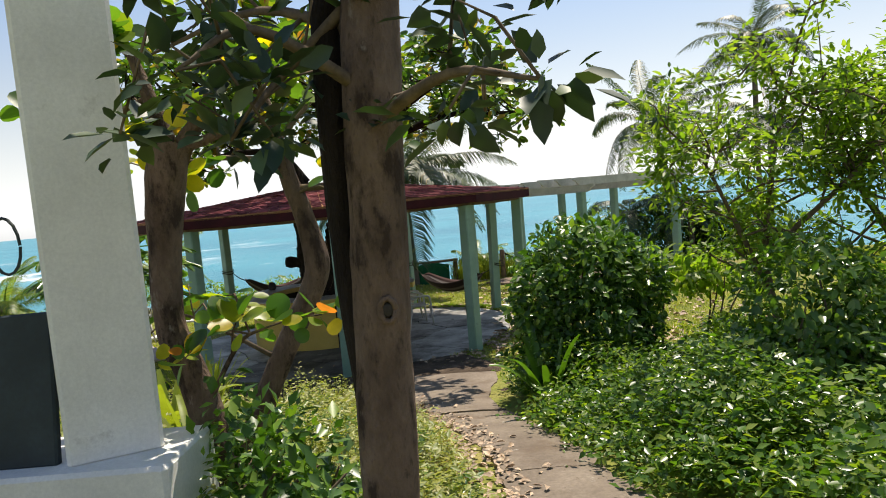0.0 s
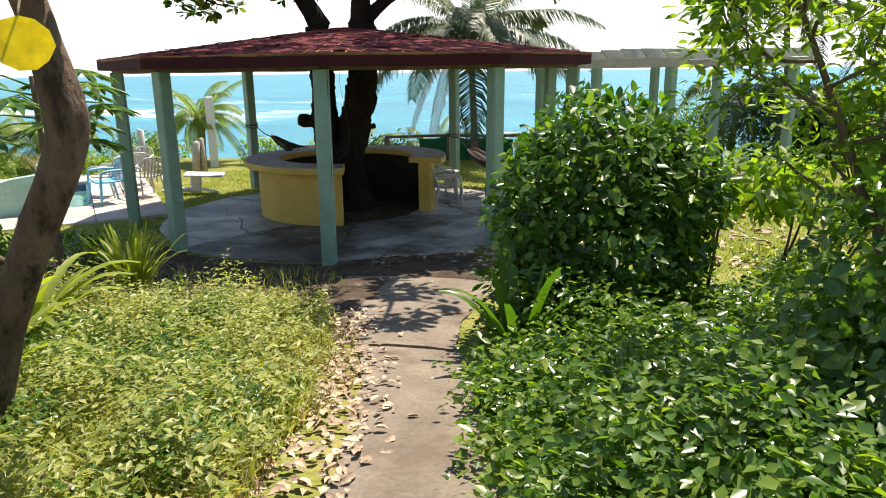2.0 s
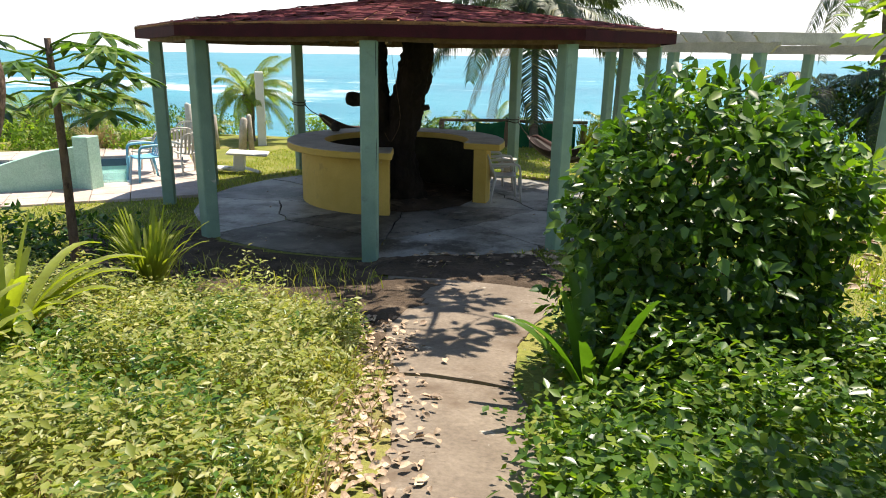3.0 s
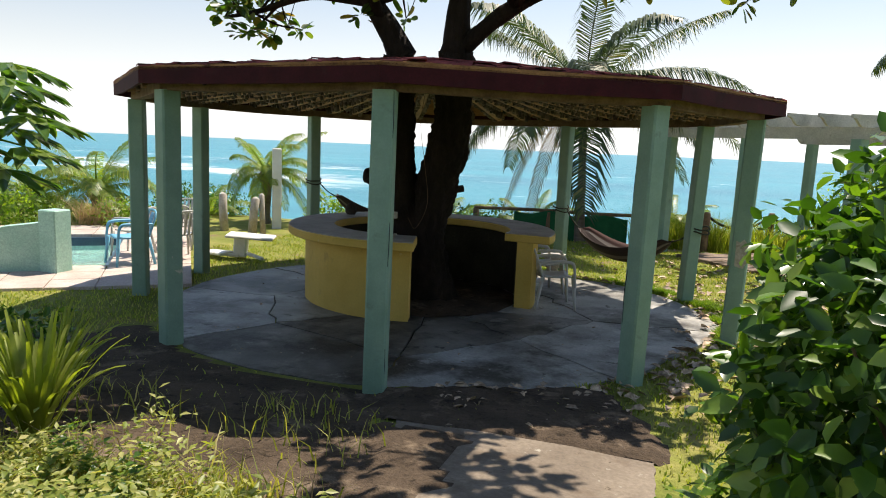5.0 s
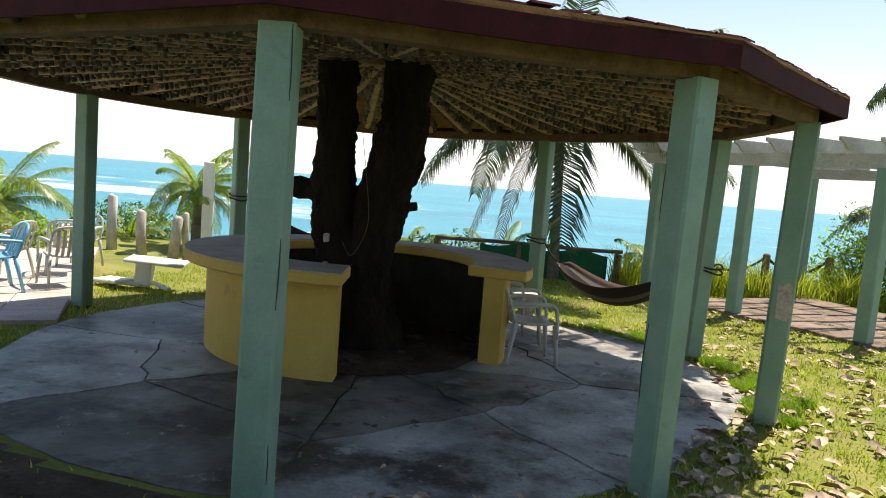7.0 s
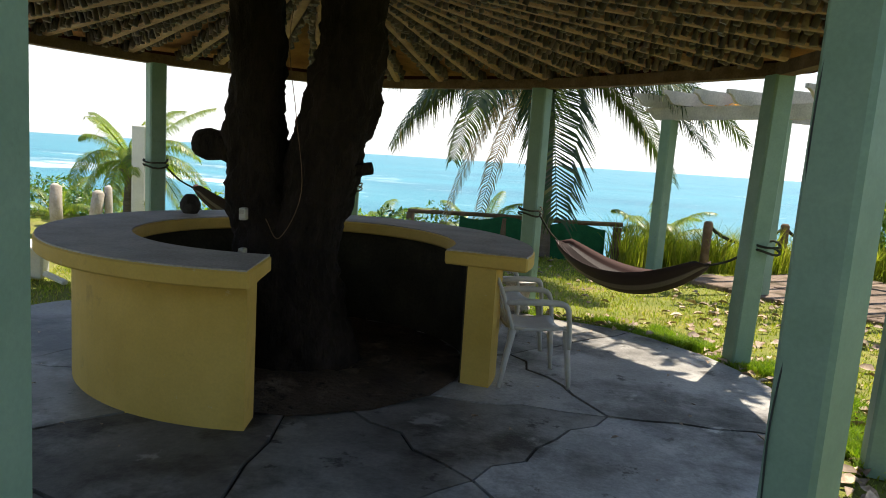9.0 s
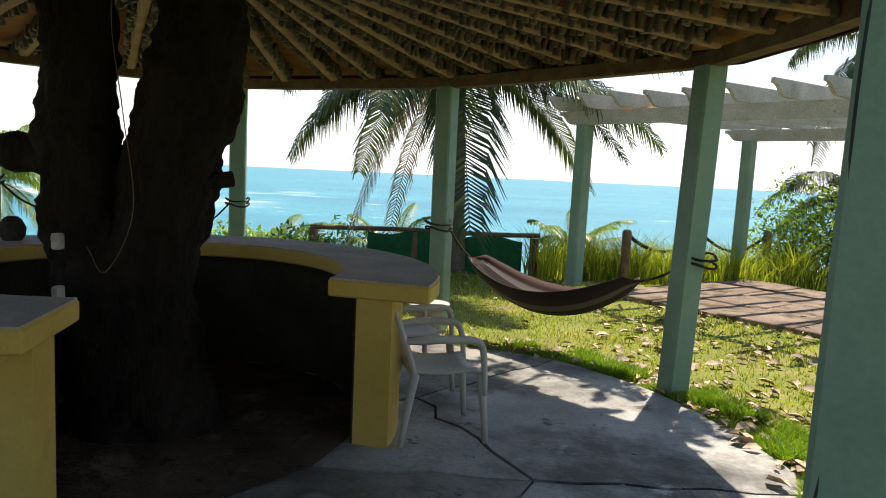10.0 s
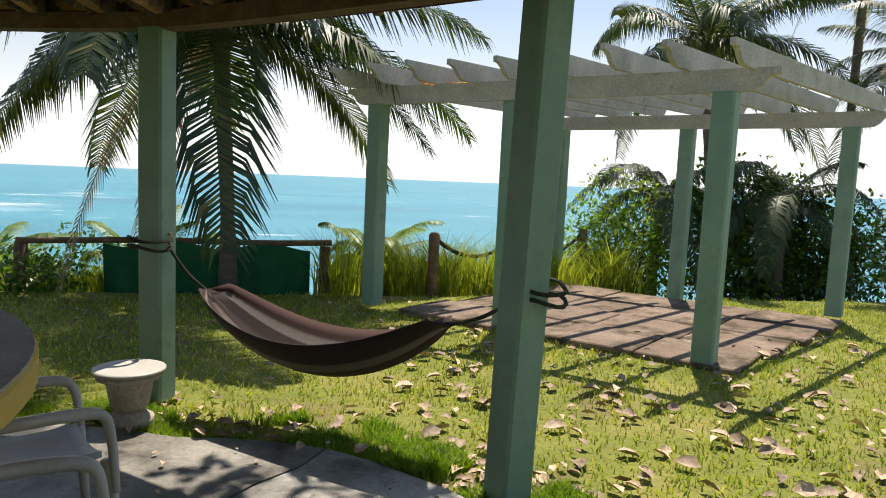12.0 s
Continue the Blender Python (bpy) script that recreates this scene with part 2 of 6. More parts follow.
ROUND = np.array([(0.5 * math.sin(a) * (1 + 0.06 * math.sin(3 * a)), 0.5 - 0.5 * math.cos(a), 0.10 * abs(math.sin(a)) - 0.05 * math.sin(a / 2)) for a in [2 * math.pi * k / 11 for k in range(11)]] + [(0, 0.5, -0.03)])
ROUND_F = np.array([(k, (k + 1) % 11, 11) for k in range(11)])


def leaves(name, centres, dirs, ups, lengths, widths, material, parent=None, label="", shape=LEAF):
    """Many separate leaves as one mesh: each at its centre, along its direction, face turned to its up."""
    c, d, u = (np.asarray(a, dtype=float) for a in (centres, dirs, ups))
    d = d / np.linalg.norm(d, axis=1, keepdims=True)
    s = np.cross(d, u)
    s /= np.linalg.norm(s, axis=1, keepdims=True) + 1e-9
    u = np.cross(s, d)
    L, W = np.asarray(lengths, dtype=float)[:, None, None], np.asarray(widths, dtype=float)[:, None, None]
    v = c[:, None, :] + shape[None, :, 0:1] * W * s[:, None, :] + shape[None, :, 1:2] * L * d[:, None, :] + shape[None, :, 2:3] * L * u[:, None, :]
    n = len(c)
    f = {5: SMALL_F, 8: LEAF_F, 12: ROUND_F}[len(shape)][None] + (np.arange(n) * len(shape))[:, None, None]
    return mesh_part(name, v.reshape(-1, 3), f.reshape(-1, 3), material, parent, label)


def dirs_random(n, rng):
    v = rng.normal(size=(n, 3))
    return v / np.linalg.norm(v, axis=1, keepdims=True)


# ---- ground, path, sea ----
YS = (-40, 3, 5.2, 6.2, 7.3, 8.5, 9.8, 10.8, 12, 22.5, 24.5, 27, 32, 42, 60, 120)
ZS = (1.4, 0.88, 0.66, 0.50, 0.33, 0.17, 0.05, -0.01, -0.02, -0.12, -0.5, -1.4, -4.0, -9.0, -11.5, -13)


def in_pool(x, y):
    """Inside the pool's pit, with a margin under the deck."""
    u, v = (x + 6.5) * -0.61 + (y - 14.2) * 0.79, (x + 6.5) * -0.79 + (y - 14.2) * -0.61
    return -0.45 < u < 4.0 and -0.45 < v < 6.2


def ground_z(x, y):
    z = float(np.interp(y, YS, ZS))
    if in_pool(x, y):
        return -1.7
    if y < 22:
        z += 0.03 * noise.noise(Vector((x * 0.5, y * 0.5, 0)))* min(1, abs(y - 10.5) / 3 if y < 10.5 else 0.5)
    return z


def build_ground():
    xs = np.unique(np.concatenate([np.linspace(-2500, -30, 12), np.linspace(-30, 30, 121), np.linspace(30, 2500, 12)]))
    ys = np.unique(np.concatenate([np.linspace(-2500, -20, 10), np.linspace(-20, 45, 131), np.linspace(45, 120, 12), [2500, 4800]]))
    v = [(x, y, ground_z(x, y) if y < 120 else -13.5) for y in ys for x in xs]
    nx = len(xs)
    f = [(j * nx + i, j * nx + i + 1, (j + 1) * nx + i + 1, (j + 1) * nx + i) for j in range(len(ys) - 1) for i in range(nx - 1)]
    ob = mesh_part("ground", v, f, M_GROUND, None, "", True)
    return tagged(ob, "uneven lawn and sandy soil sloping down to the sea", "ground", kind="structure")


ground = build_ground()
SEA_Z = -10.5
m_sea = bpy.data.materials.new("sea_water")
m_sea.use_nodes = True
nt = m_sea.node_tree
bsdf = nt.nodes["Principled BSDF"]
pos = nt.nodes.new("ShaderNodeNewGeometry").outputs["Position"]
swell = noise_node(nt, 0.02, 5, 0.6, pos, (0.35, 1.0, 1.0))
tone = ramp_node(nt, swell, [(0.3, (0.012, 0.16, 0.23)), (0.7, (0.04, 0.28, 0.34))])
foam = ramp_node(nt, noise_node(nt, 0.12, 8, 0.75, pos, (0.25, 1.0, 1.0)), [(0.62, (0, 0, 0)), (0.67, (1, 1, 1))])
axes = nt.nodes.new("ShaderNodeSeparateXYZ")
nt.links.new(pos, axes.inputs[0])


def math_node(op, a, b):
    m = nt.nodes.new("ShaderNodeMath")
    m.operation = op
    for i, v in enumerate((a, b)):
        if isinstance(v, (int, float)):
            m.inputs[i].default_value = v
        else:
            nt.links.new(v, m.inputs[i])
    return m.outputs[0]


# breakers on the reef, well out from the shore to the west
wander = math_node("MULTIPLY", noise_node(nt, 0.012, 6, 0.7, pos), 260)
line = math_node("DIVIDE", math_node("ADD", math_node("ADD", axes.outputs[1], wander), math_node("MULTIPLY", axes.outputs[0], 0.15)), 600)
reef = ramp_node(nt, line, [(0.52, (0, 0, 0)), (0.54, (1, 1, 1)), (0.565, (1, 1, 1)), (0.60, (0, 0, 0)), (0.70, (0, 0, 0)), (0.715, (0.8, 0.8, 0.8)), (0.73, (0, 0, 0))])
west = ramp_node(nt, math_node("DIVIDE", axes.outputs[0], -200), [(0.35, (0, 0, 0)), (0.55, (1, 1, 1))])
froth = ramp_node(nt, noise_node(nt, 0.08, 6, 0.8, pos, (0.3, 1, 1)), [(0.38, (0, 0, 0)), (0.55, (1, 1, 1))])
breakers = mix_node(nt, 1.0, mix_node(nt, 1.0, reef, west, "MULTIPLY"), froth, "MULTIPLY")
foam = mix_node(nt, 1.0, foam, breakers, "ADD")
nt.links.new(mix_node(nt, foam, tone, (0.75, 0.8, 0.8)), bsdf.inputs["Base Color"])
bsdf.inputs["Roughness"].default_value = 0.32
bsdf.inputs["IOR"].default_value = 1.33
bmp = nt.nodes.new("ShaderNodeBump")
bmp.inputs["Strength"].default_value, bmp.inputs["Distance"].default_value = 1.0, 0.6
nt.links.new(noise_node(nt, 0.35, 8, 0.7, pos, (0.4, 1.0, 1.0)), bmp.inputs["Height"])
nt.links.new(bmp.outputs[0], bsdf.inputs["Normal"])
bm = bmesh.new()
for gx in range(-6, 6):
    for gy in range(0, 8):
        x0, y0 = gx * 800, 28 + gy * 640
        bm.faces.new([bm.verts.new(p) for p in ((x0, y0, SEA_Z), (x0 + 800, y0, SEA_Z), (x0 + 800, y0 + 640, SEA_Z), (x0, y0 + 640, SEA_Z))])
bmesh.ops.remove_doubles(bm, verts=bm.verts, dist=0.01)
sea = tagged(part("water", bm, m_sea), "turquoise sea with small white-capped waves", "sea", kind="structure")

def local(bm, thing_ob):
    bmesh.ops.transform(bm, matrix=thing_ob.matrix_basis.inverted(), verts=bm.verts)
    return bm


PATH_MID = ((1.0, -1.2, 0.5), (1.3, 0.4, 0.5), (1.9, 1.5, 0.5), (2.15, 2.4, 0.48), (2.0, 3.4, 0.42), (1.78, 4.5, 0.38), (1.63, 5.45, 0.36), (1.5, 6.25, 0.36), (1.15, 7.45, 0.42), (0.85, 8.6, 0.55), (0.75, 9.7, 0.8), (0.5, 10.9, 1.0), (0.2, 11.5, 1.0))


def build_path():
    """Cast slabs end to end, with open cracked joints."""
    mid = smooth_line([(p[0], p[1], p[2]) for p in PATH_MID], 90)
    holder = thing("path", (mid[0].x, mid[0].y, 0), "cracked concrete footpath leading down to the gazebo", "path", kind="structure")
    joints = (-9, 0.6, 2.1, 3.5, 4.9, 6.36, 7.5, 8.75, 10.35)
    for n, (y0, y1) in enumerate(zip(joints, joints[1:])):
        bm = bmesh.new()
        prev = None
        lift = 0.006 * math.sin(n * 2.3)
        for p in [q for q in mid if y0 + 0.003 < q.y < y1 - 0.003]:
            hl = p.z + 0.06 * noise.noise(Vector((p.y * 2, 3, 0))) + 0.02 * noise.noise(Vector((p.y * 9, 3, 0)))
            hr = p.z + 0.06 * noise.noise(Vector((p.y * 2, 9, 0))) + 0.02 * noise.noise(Vector((p.y * 9, 9, 0)))
            z = ground_z(p.x, p.y) + lift
            row = [bm.verts.new((p.x + k, p.y + 0.03 * noise.noise(Vector((p.x + k * 4, n * 5, 1))), z + dz)) for k, dz in ((-hl, -0.06), (-hl + 0.01, 0.02), (-hl * 0.4, 0.034), (hr * 0.4, 0.034), (hr - 0.01, 0.02), (hr, -0.06))]
            if prev:
                for a, b, c, d in zip(prev, prev[1:], row[1:], row):
                    bm.faces.new((a, b, c, d))
            prev = row
        rim = [e for e in bm.edges if e.is_boundary and abs(e.verts[0].co.y - e.verts[1].co.y) < 0.06]
        ext = bmesh.ops.extrude_edge_only(bm, edges=rim)
        for v in ext["geom"]:
            if isinstance(v, bmesh.types.BMVert):
                v.co.z -= 0.06
        bmesh.ops.recalc_face_normals(bm, faces=bm.faces)
        part("path_slab", local(bm, holder), M_PATH, holder)
    return holder


footpath = build_path()

# ---- gazebo ----
GC = Vector((-1.5, 14.6, 0))
POSTS = {"A": (-4.83, 12.98), "B": (-3.04, 11.32), "C": (-0.68, 10.87), "D": (1.3, 12.03), "H": (2.28, 13.95), "E": (1.86, 16.05), "F": (-0.17, 17.75), "N": (-2.64, 18.45), "J": (-4.41, 16.78), "I": (-5.12, 14.61)}
POST_H = 2.42


SLAB_C = Vector((-1.3, 14.0, 0))
SLAB_A = (-180, -130, -120, -82, -65, -45, -34, -19, 4, 10, 20, 49, 65, 80, 150, 180)
SLAB_R = (3.3, 3.05, 3.14, 3.07, 3.03, 3.14, 3.18, 3.12, 3.42, 3.6, 3.6, 3.58, 3.28, 3.2, 3.3, 3.3)


def slab_point(r, a):
    """A point of the slab's plan: r from 0 to 1, angle a in degrees; the outline swells towards one side."""
    w = (a + 180) % 360 - 180
    k = float(np.interp(w, SLAB_A, SLAB_R)) + 0.05 * noise.noise(Vector((math.cos(radians(a)) * 6, math.sin(radians(a)) * 6, 1)))
    return Vector((SLAB_C.x + r * k * math.cos(radians(a)), SLAB_C.y + r * k * math.sin(radians(a)), 0))


def jag(p, q, n, amp, seed):
    """A broken line from p to q."""
    d = q - p
    s = Vector((-d.y, d.x, 0)).normalized()
    return [p + d * (i / n) + s * (amp * noise.noise(Vector((i * 0.9, seed * 3.7, 2))) if 0 < i < n else 0) for i in range(n + 1)]


def build_slab():
    base = bmesh.new()
    ring = [base.verts.new((*slab_point(0.985, a).xy, -0.02)) for a in range(0, 360, 5)]
    f = base.faces.new(ring)
    ext = bmesh.ops.extrude_face_region(base, geom=[f])
    for v in ext["geom"]:
        if isinstance(v, bmesh.types.BMVert):
            v.co.z = -0.2
    bmesh.ops.recalc_face_normals(base, faces=base.faces)
    fl = tagged(part("floor", base, M_CRACK), "round cracked concrete slab under the gazebo roof", "floor", kind="structure")
    spokes = (5, 47, 78, 118, 155, 191, 232, 282, 324)
    mids = (0.60, 0.52, 0.62, 0.55, 0.58, 0.62, 0.66, 0.72, 0.55)
    inner, outer = {}, {}
    for n, (a, m) in enumerate(zip(spokes, mids)):
        inner[n] = jag(slab_point(0.12, a + 6), slab_point(m, a), 6, 0.09, n)
        outer[n] = jag(slab_point(m, a), slab_point(1, a + 4 * math.sin(n * 2.3)), 6, 0.10, n + 20)
    k = len(spokes)
    cross = {n: jag(slab_point(mids[n], spokes[n]), slab_point(mids[(n + 1) % k], spokes[(n + 1) % k]), 7, 0.10, n + 40) for n in range(k)}
    rng = random.Random(4)

    def panel(outline, mat=M_SLAB):
        c = sum(outline, Vector()) / len(outline)
        tilt = (rng.uniform(-0.004, 0.004), rng.uniform(-0.004, 0.004))
        bm = bmesh.new()
        lift = rng.uniform(-0.006, 0.006)
        top, low = [], []
        for p in outline:
            d = p - c
            q = c + d * (1 - 0.011 / max(d.length, 0.05))
            z = lift + tilt[0] * d.x + tilt[1] * d.y
            top.append(bm.verts.new((q.x, q.y, z)))
            low.append(bm.verts.new((q.x, q.y, -0.06)))
        bm.faces.new(top)
        n = len(top)
        for i in range(n):
            bm.faces.new((top[i - 1], low[i - 1], low[i], top[i]))
        bmesh.ops.recalc_face_normals(bm, faces=bm.faces)
        bmesh.ops.triangulate(bm, faces=bm.faces)
        part("slab_panel", bm, mat, fl)

    for n in range(k):
        m = (n + 1) % k
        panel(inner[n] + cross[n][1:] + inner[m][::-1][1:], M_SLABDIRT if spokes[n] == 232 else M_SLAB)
        a0, a1 = spokes[n] + 4 * math.sin(n * 2.3), spokes[m] + 4 * math.sin(m * 2.3) + (360 if m == 0 else 0)
        arc = [slab_point(1, a0 + (a1 - a0) * i / 10) for i in range(1, 10)]
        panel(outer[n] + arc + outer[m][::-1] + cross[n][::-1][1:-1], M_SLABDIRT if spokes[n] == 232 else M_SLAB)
    panel([slab_point(0.12, a + 6) for a in spokes])
    return fl


slab = build_slab()
gazebo = thing("gazebo", (GC.x, GC.y, 0), "ten-sided open gazebo, green posts, red shingle roof round a tree", "gazebo")


LEAN = {"E": (0.07, -0.05), "H": (0.05, -0.03), "D": (0.03, 0.0), "C": (0.02, 0.0)}


def square_post(x, y, w, h, turn, dx=0.0, dy=0.0):
    """A square post with chamfered edges, slightly uneven, its head shifted by dx, dy."""
    bm = bmesh.new()
    prev = None
    steps = 8
    for i in range(steps + 1):
        t = i / steps
        ring = []
        for sx, sy in ((-1, -0.82), (-0.82, -1), (0.82, -1), (1, -0.82), (1, 0.82), (0.82, 1), (-0.82, 1), (-1, 0.82)):
            q = pose(0, 0, 0, 0, 0, turn) @ Vector((sx * w / 2, sy * w / 2, 0))
            e = 1 + 0.03 * noise.noise(Vector((x * 3 + sx * 2, y * 3 + sy * 2, t * 4)))
            ring.append(bm.verts.new((x + dx * t + q.x * e, y + dy * t + q.y * e, -0.03 + (h + 0.03) * t)))
        if prev:
            for k in range(8):
                bm.faces.new((prev[k], prev[(k + 1) % 8], ring[(k + 1) % 8], ring[k]))
        else:
            bm.faces.new(ring[::-1])
        prev = ring
    bm.faces.new(prev)
    return bm


HEAD_Z = 2.43
for k, (x, y) in POSTS.items():
    a = math.degrees(math.atan2(y - GC.y, x - GC.x))
    part("post", local(square_post(x, y, 0.18, HEAD_Z, a, *LEAN.get(k, (0, 0))), gazebo), M_POST, gazebo, "flaking green-painted square post")

OVER, EAVE_Z, APEX_Z, HOLE_R = 0.27, 2.60, 3.10, 0.12
NAMES = list(POSTS)
CORNERS, HEADS = [], []
for k in NAMES:
    p = Vector((POSTS[k][0] + LEAN.get(k, (0, 0))[0], POSTS[k][1] + LEAN.get(k, (0, 0))[1], 0))
    d = p - GC
    HEADS.append(p)
    CORNERS.append(GC + d * ((d.length + OVER) / d.length))


def plank(p, q, z0, z1, thick, inward):
    """A board on edge from p to q, mitred towards the centre."""
    bm = bmesh.new()
    pi, qi = (c + (inward - c).normalized() * thick for c in (p, q))
    n = 6
    prev = None
    for i in range(n + 1):
        o, w = p.lerp(q, i / n), pi.lerp(qi, i / n)
        s = 0.012 * math.sin(math.pi * i / n) + 0.006 * noise.noise(o * 2)
        ring = [bm.verts.new((v.x, v.y, z - s)) for v, z in ((o, z0), (o, z1), (w, z1), (w, z0))]
        if prev:
            for k in range(4):
                bm.faces.new((prev[k], prev[(k + 1) % 4], ring[(k + 1) % 4], ring[k]))
        prev = ring
    bmesh.ops.holes_fill(bm, edges=bm.edges)
    bmesh.ops.recalc_face_normals(bm, faces=bm.faces)
    return bm


def roof_z(p):
    """Height of the roof deck over plan point p."""
    r = (Vector((p[0], p[1], 0)) - GC).length
    return EAVE_Z + (APEX_Z - EAVE_Z) * (4.08 - r) / (4.08 - HOLE_R)


for (p, q), (hp, hq) in zip(zip(CORNERS, CORNERS[1:] + CORNERS[:1]), zip(HEADS, HEADS[1:] + HEADS[:1])):
    part("fascia", local(plank(p, q, 2.47, 2.615, 0.03, GC), gazebo), M_FASCIA, gazebo, "dark maroon fascia board")
    part("ring_beam", local(plank(hp + (hp - GC).normalized() * 0.07, hq + (hq - GC).normalized() * 0.07, 2.425, 2.53, 0.13, GC), gazebo), M_WOOD, gazebo, "brown timber ring beam")
    bm = bmesh.new()
    tp, tq = (GC + (c - GC).normalized() * HOLE_R for c in (p, q))
    lo = [(p, EAVE_Z - 0.01), (q, EAVE_Z - 0.01), (tq, APEX_Z - 0.01), (tp, APEX_Z - 0.01)]
    a = [bm.verts.new((v.x, v.y, z)) for v, z in lo]
    b = [bm.verts.new((v.x, v.y, z + 0.035)) for v, z in lo]
    for f in (a[::-1], b, (a[0], a[1], b[1], b[0]), (a[1], a[2], b[2], b[1]), (a[2], a[3], b[3], b[2]), (a[3], a[0], b[0], b[3])):
        bm.faces.new(f)
    part("roof_panel", local(bm, gazebo), M_CANE, gazebo, "roof deck lined with dry cane")


def build_shingles():
    """Courses of curled shingles over all ten slopes."""
    rng = np.random.default_rng(8)
    V, F = [], []
    for p, q in zip(CORNERS, CORNERS[1:] + CORNERS[:1]):
        tp, tq = (GC + (c - GC).normalized() * HOLE_R for c in (p, q))
        rows = 22
        for r in range(rows):
            t0, t1 = r / rows, min(1, (r + 1.35) / rows)
            a0, b0, a1, b1 = p.lerp(tp, t0), q.lerp(tq, t0), p.lerp(tp, t1), q.lerp(tq, t1)
            n = max(2, int((b0 - a0).length / 0.17))
            for i in range(n):
                u0, u1 = i / n + 0.004, (i + 1) / n - 0.004
                z0, z1 = EAVE_Z + (APEX_Z - EAVE_Z) * t0, EAVE_Z + (APEX_Z - EAVE_Z) * t1
                cur = 0.004 + 0.014 * rng.random() + (0.02 if rng.random() < 0.05 else 0)
                k = len(V)
                e = (rng.random() - 0.5) * 0.012
                pts = [a0.lerp(b0, u0), a0.lerp(b0, u1), a1.lerp(b1, u1), a1.lerp(b1, u0)]
                for w, (x, zz) in zip(pts, ((0, z0 + cur + 0.026 + e), (0, z0 + cur + 0.026 - e), (0, z1 + 0.03), (0, z1 + 0.03))):
                    V.append((w.x - GC.x, w.y - GC.y, zz))
                for w, zz in zip(pts[:2], (z0 + cur + 0.014 + e, z0 + cur + 0.014 - e)):
                    V.append((w.x - GC.x, w.y - GC.y, zz))
                F += [(k, k + 1, k + 2, k + 3), (k + 4, k + 5, k + 1, k)]
    return tagged(mesh_part("shingles", V, F, M_SHINGLE, gazebo, "weathered red roof shingles"), kind="stuff")


build_shingles()


def squared_pole(pts, half_w, half_h, rng):
    """A roughly hewn pole of four worn faces along pts."""
    bm = bmesh.new()
    prev = None
    for i, p in enumerate(pts):
        d = (pts[min(i + 1, len(pts) - 1)] - pts[max(i - 1, 0)]).normalized()
        side = Vector((-d.y, d.x, 0)).normalized()
        up = d.cross(side) if d.cross(side).z > 0 else side.cross(d)
        w, h = half_w * rng.uniform(0.85, 1.15), half_h * rng.uniform(0.9, 1.15)
        ring = [bm.verts.new(p + side * (w * a) + up * (h * b)) for a, b in ((-1, 0.9), (-1, -0.5), (-0.55, -1), (0.55, -1), (1, -0.5), (1, 0.9))]
        if prev:
            for k in range(6):
                bm.faces.new((prev[k], prev[(k + 1) % 6], ring[(k + 1) % 6], ring[k]))
        else:
            bm.faces.new(ring[::-1])
        prev = ring
    bm.faces.new(prev)
    bmesh.ops.recalc_face_normals(bm, faces=bm.faces)
    return bm


def build_underside():
    """Round rafters from the ring beam to the tree opening, and rows of cane stubs between them."""
    n = 44
    rng = random.Random(3)
    V, F = [], []
    for i in range(n):
        a = 2 * math.pi * i / n + rng.uniform(-0.02, 0.02)
        d = Vector((math.cos(a), math.sin(a), 0))
        r1 = 3.62 + 0.08 * math.cos(10 * a)
        r0 = HOLE_R + (0.1 if i % 2 else 0.55)
        pts = []
        for k in range(5):
            r = r1 + (r0 - r1) * k / 4
            z = 2.53 + (APEX_Z - EAVE_Z) * (3.9 - r) / (4.08 - HOLE_R) - 0.045 + rng.uniform(-0.006, 0.006)
            pts.append(d * r + Vector((-d.y, d.x, 0)) * rng.uniform(-0.015, 0.015) + Vector((0, 0, z)))
        part("rafter", squared_pole(pts, 0.046, 0.04, rng), M_POLE, gazebo)
        side = Vector((-d.y, d.x, 0))
        for s in (-1, 1):
            r = r0 + 0.1
            while r < r1 - 0.05:
                if rng.random() < 0.96:
                    z = 2.53 + (APEX_Z - EAVE_Z) * (3.9 - r) / (4.08 - HOLE_R) - 0.03 + rng.uniform(-0.02, 0.02)
                    off = 0.068 + rng.uniform(-0.008, 0.022)
                    c = d * r + side * (s * off) + Vector((0, 0, z))
                    ax = (Vector((0, 0, -1)) + side * (s * rng.uniform(-0.3, 0.5)) - d * rng.uniform(0, 0.5)).normalized()
                    u = ax.cross(d).normalized()
                    w = ax.cross(u)
                    k = len(V)
                    rad = rng.uniform(0.022, 0.029)
                    for h in (-0.05, 0.062):
                        for j in range(8):
                            q = c + ax * h + (u * math.cos(j * math.pi / 4) + w * math.sin(j * math.pi / 4)) * rad
                            V.append(tuple(q))
                    for j in range(8):
                        F.append((k + j, k + (j + 1) % 8, k + 8 + (j + 1) % 8, k + 8 + j))
                    F += [(k + 8, k + 9, k + 10, k + 11), (k + 8, k + 11, k + 12, k + 15), (k + 12, k + 13, k + 14, k + 15)]
                r += rng.uniform(0.056, 0.085)
    tagged(mesh_part("cane_stub_rows", V, F, M_STUB, gazebo, "rows of cut cane stubs along the rafters"), kind="stuff")


build_underside()


# ---- bar ----
BC = Vector((-1.6, 14.6, 0))


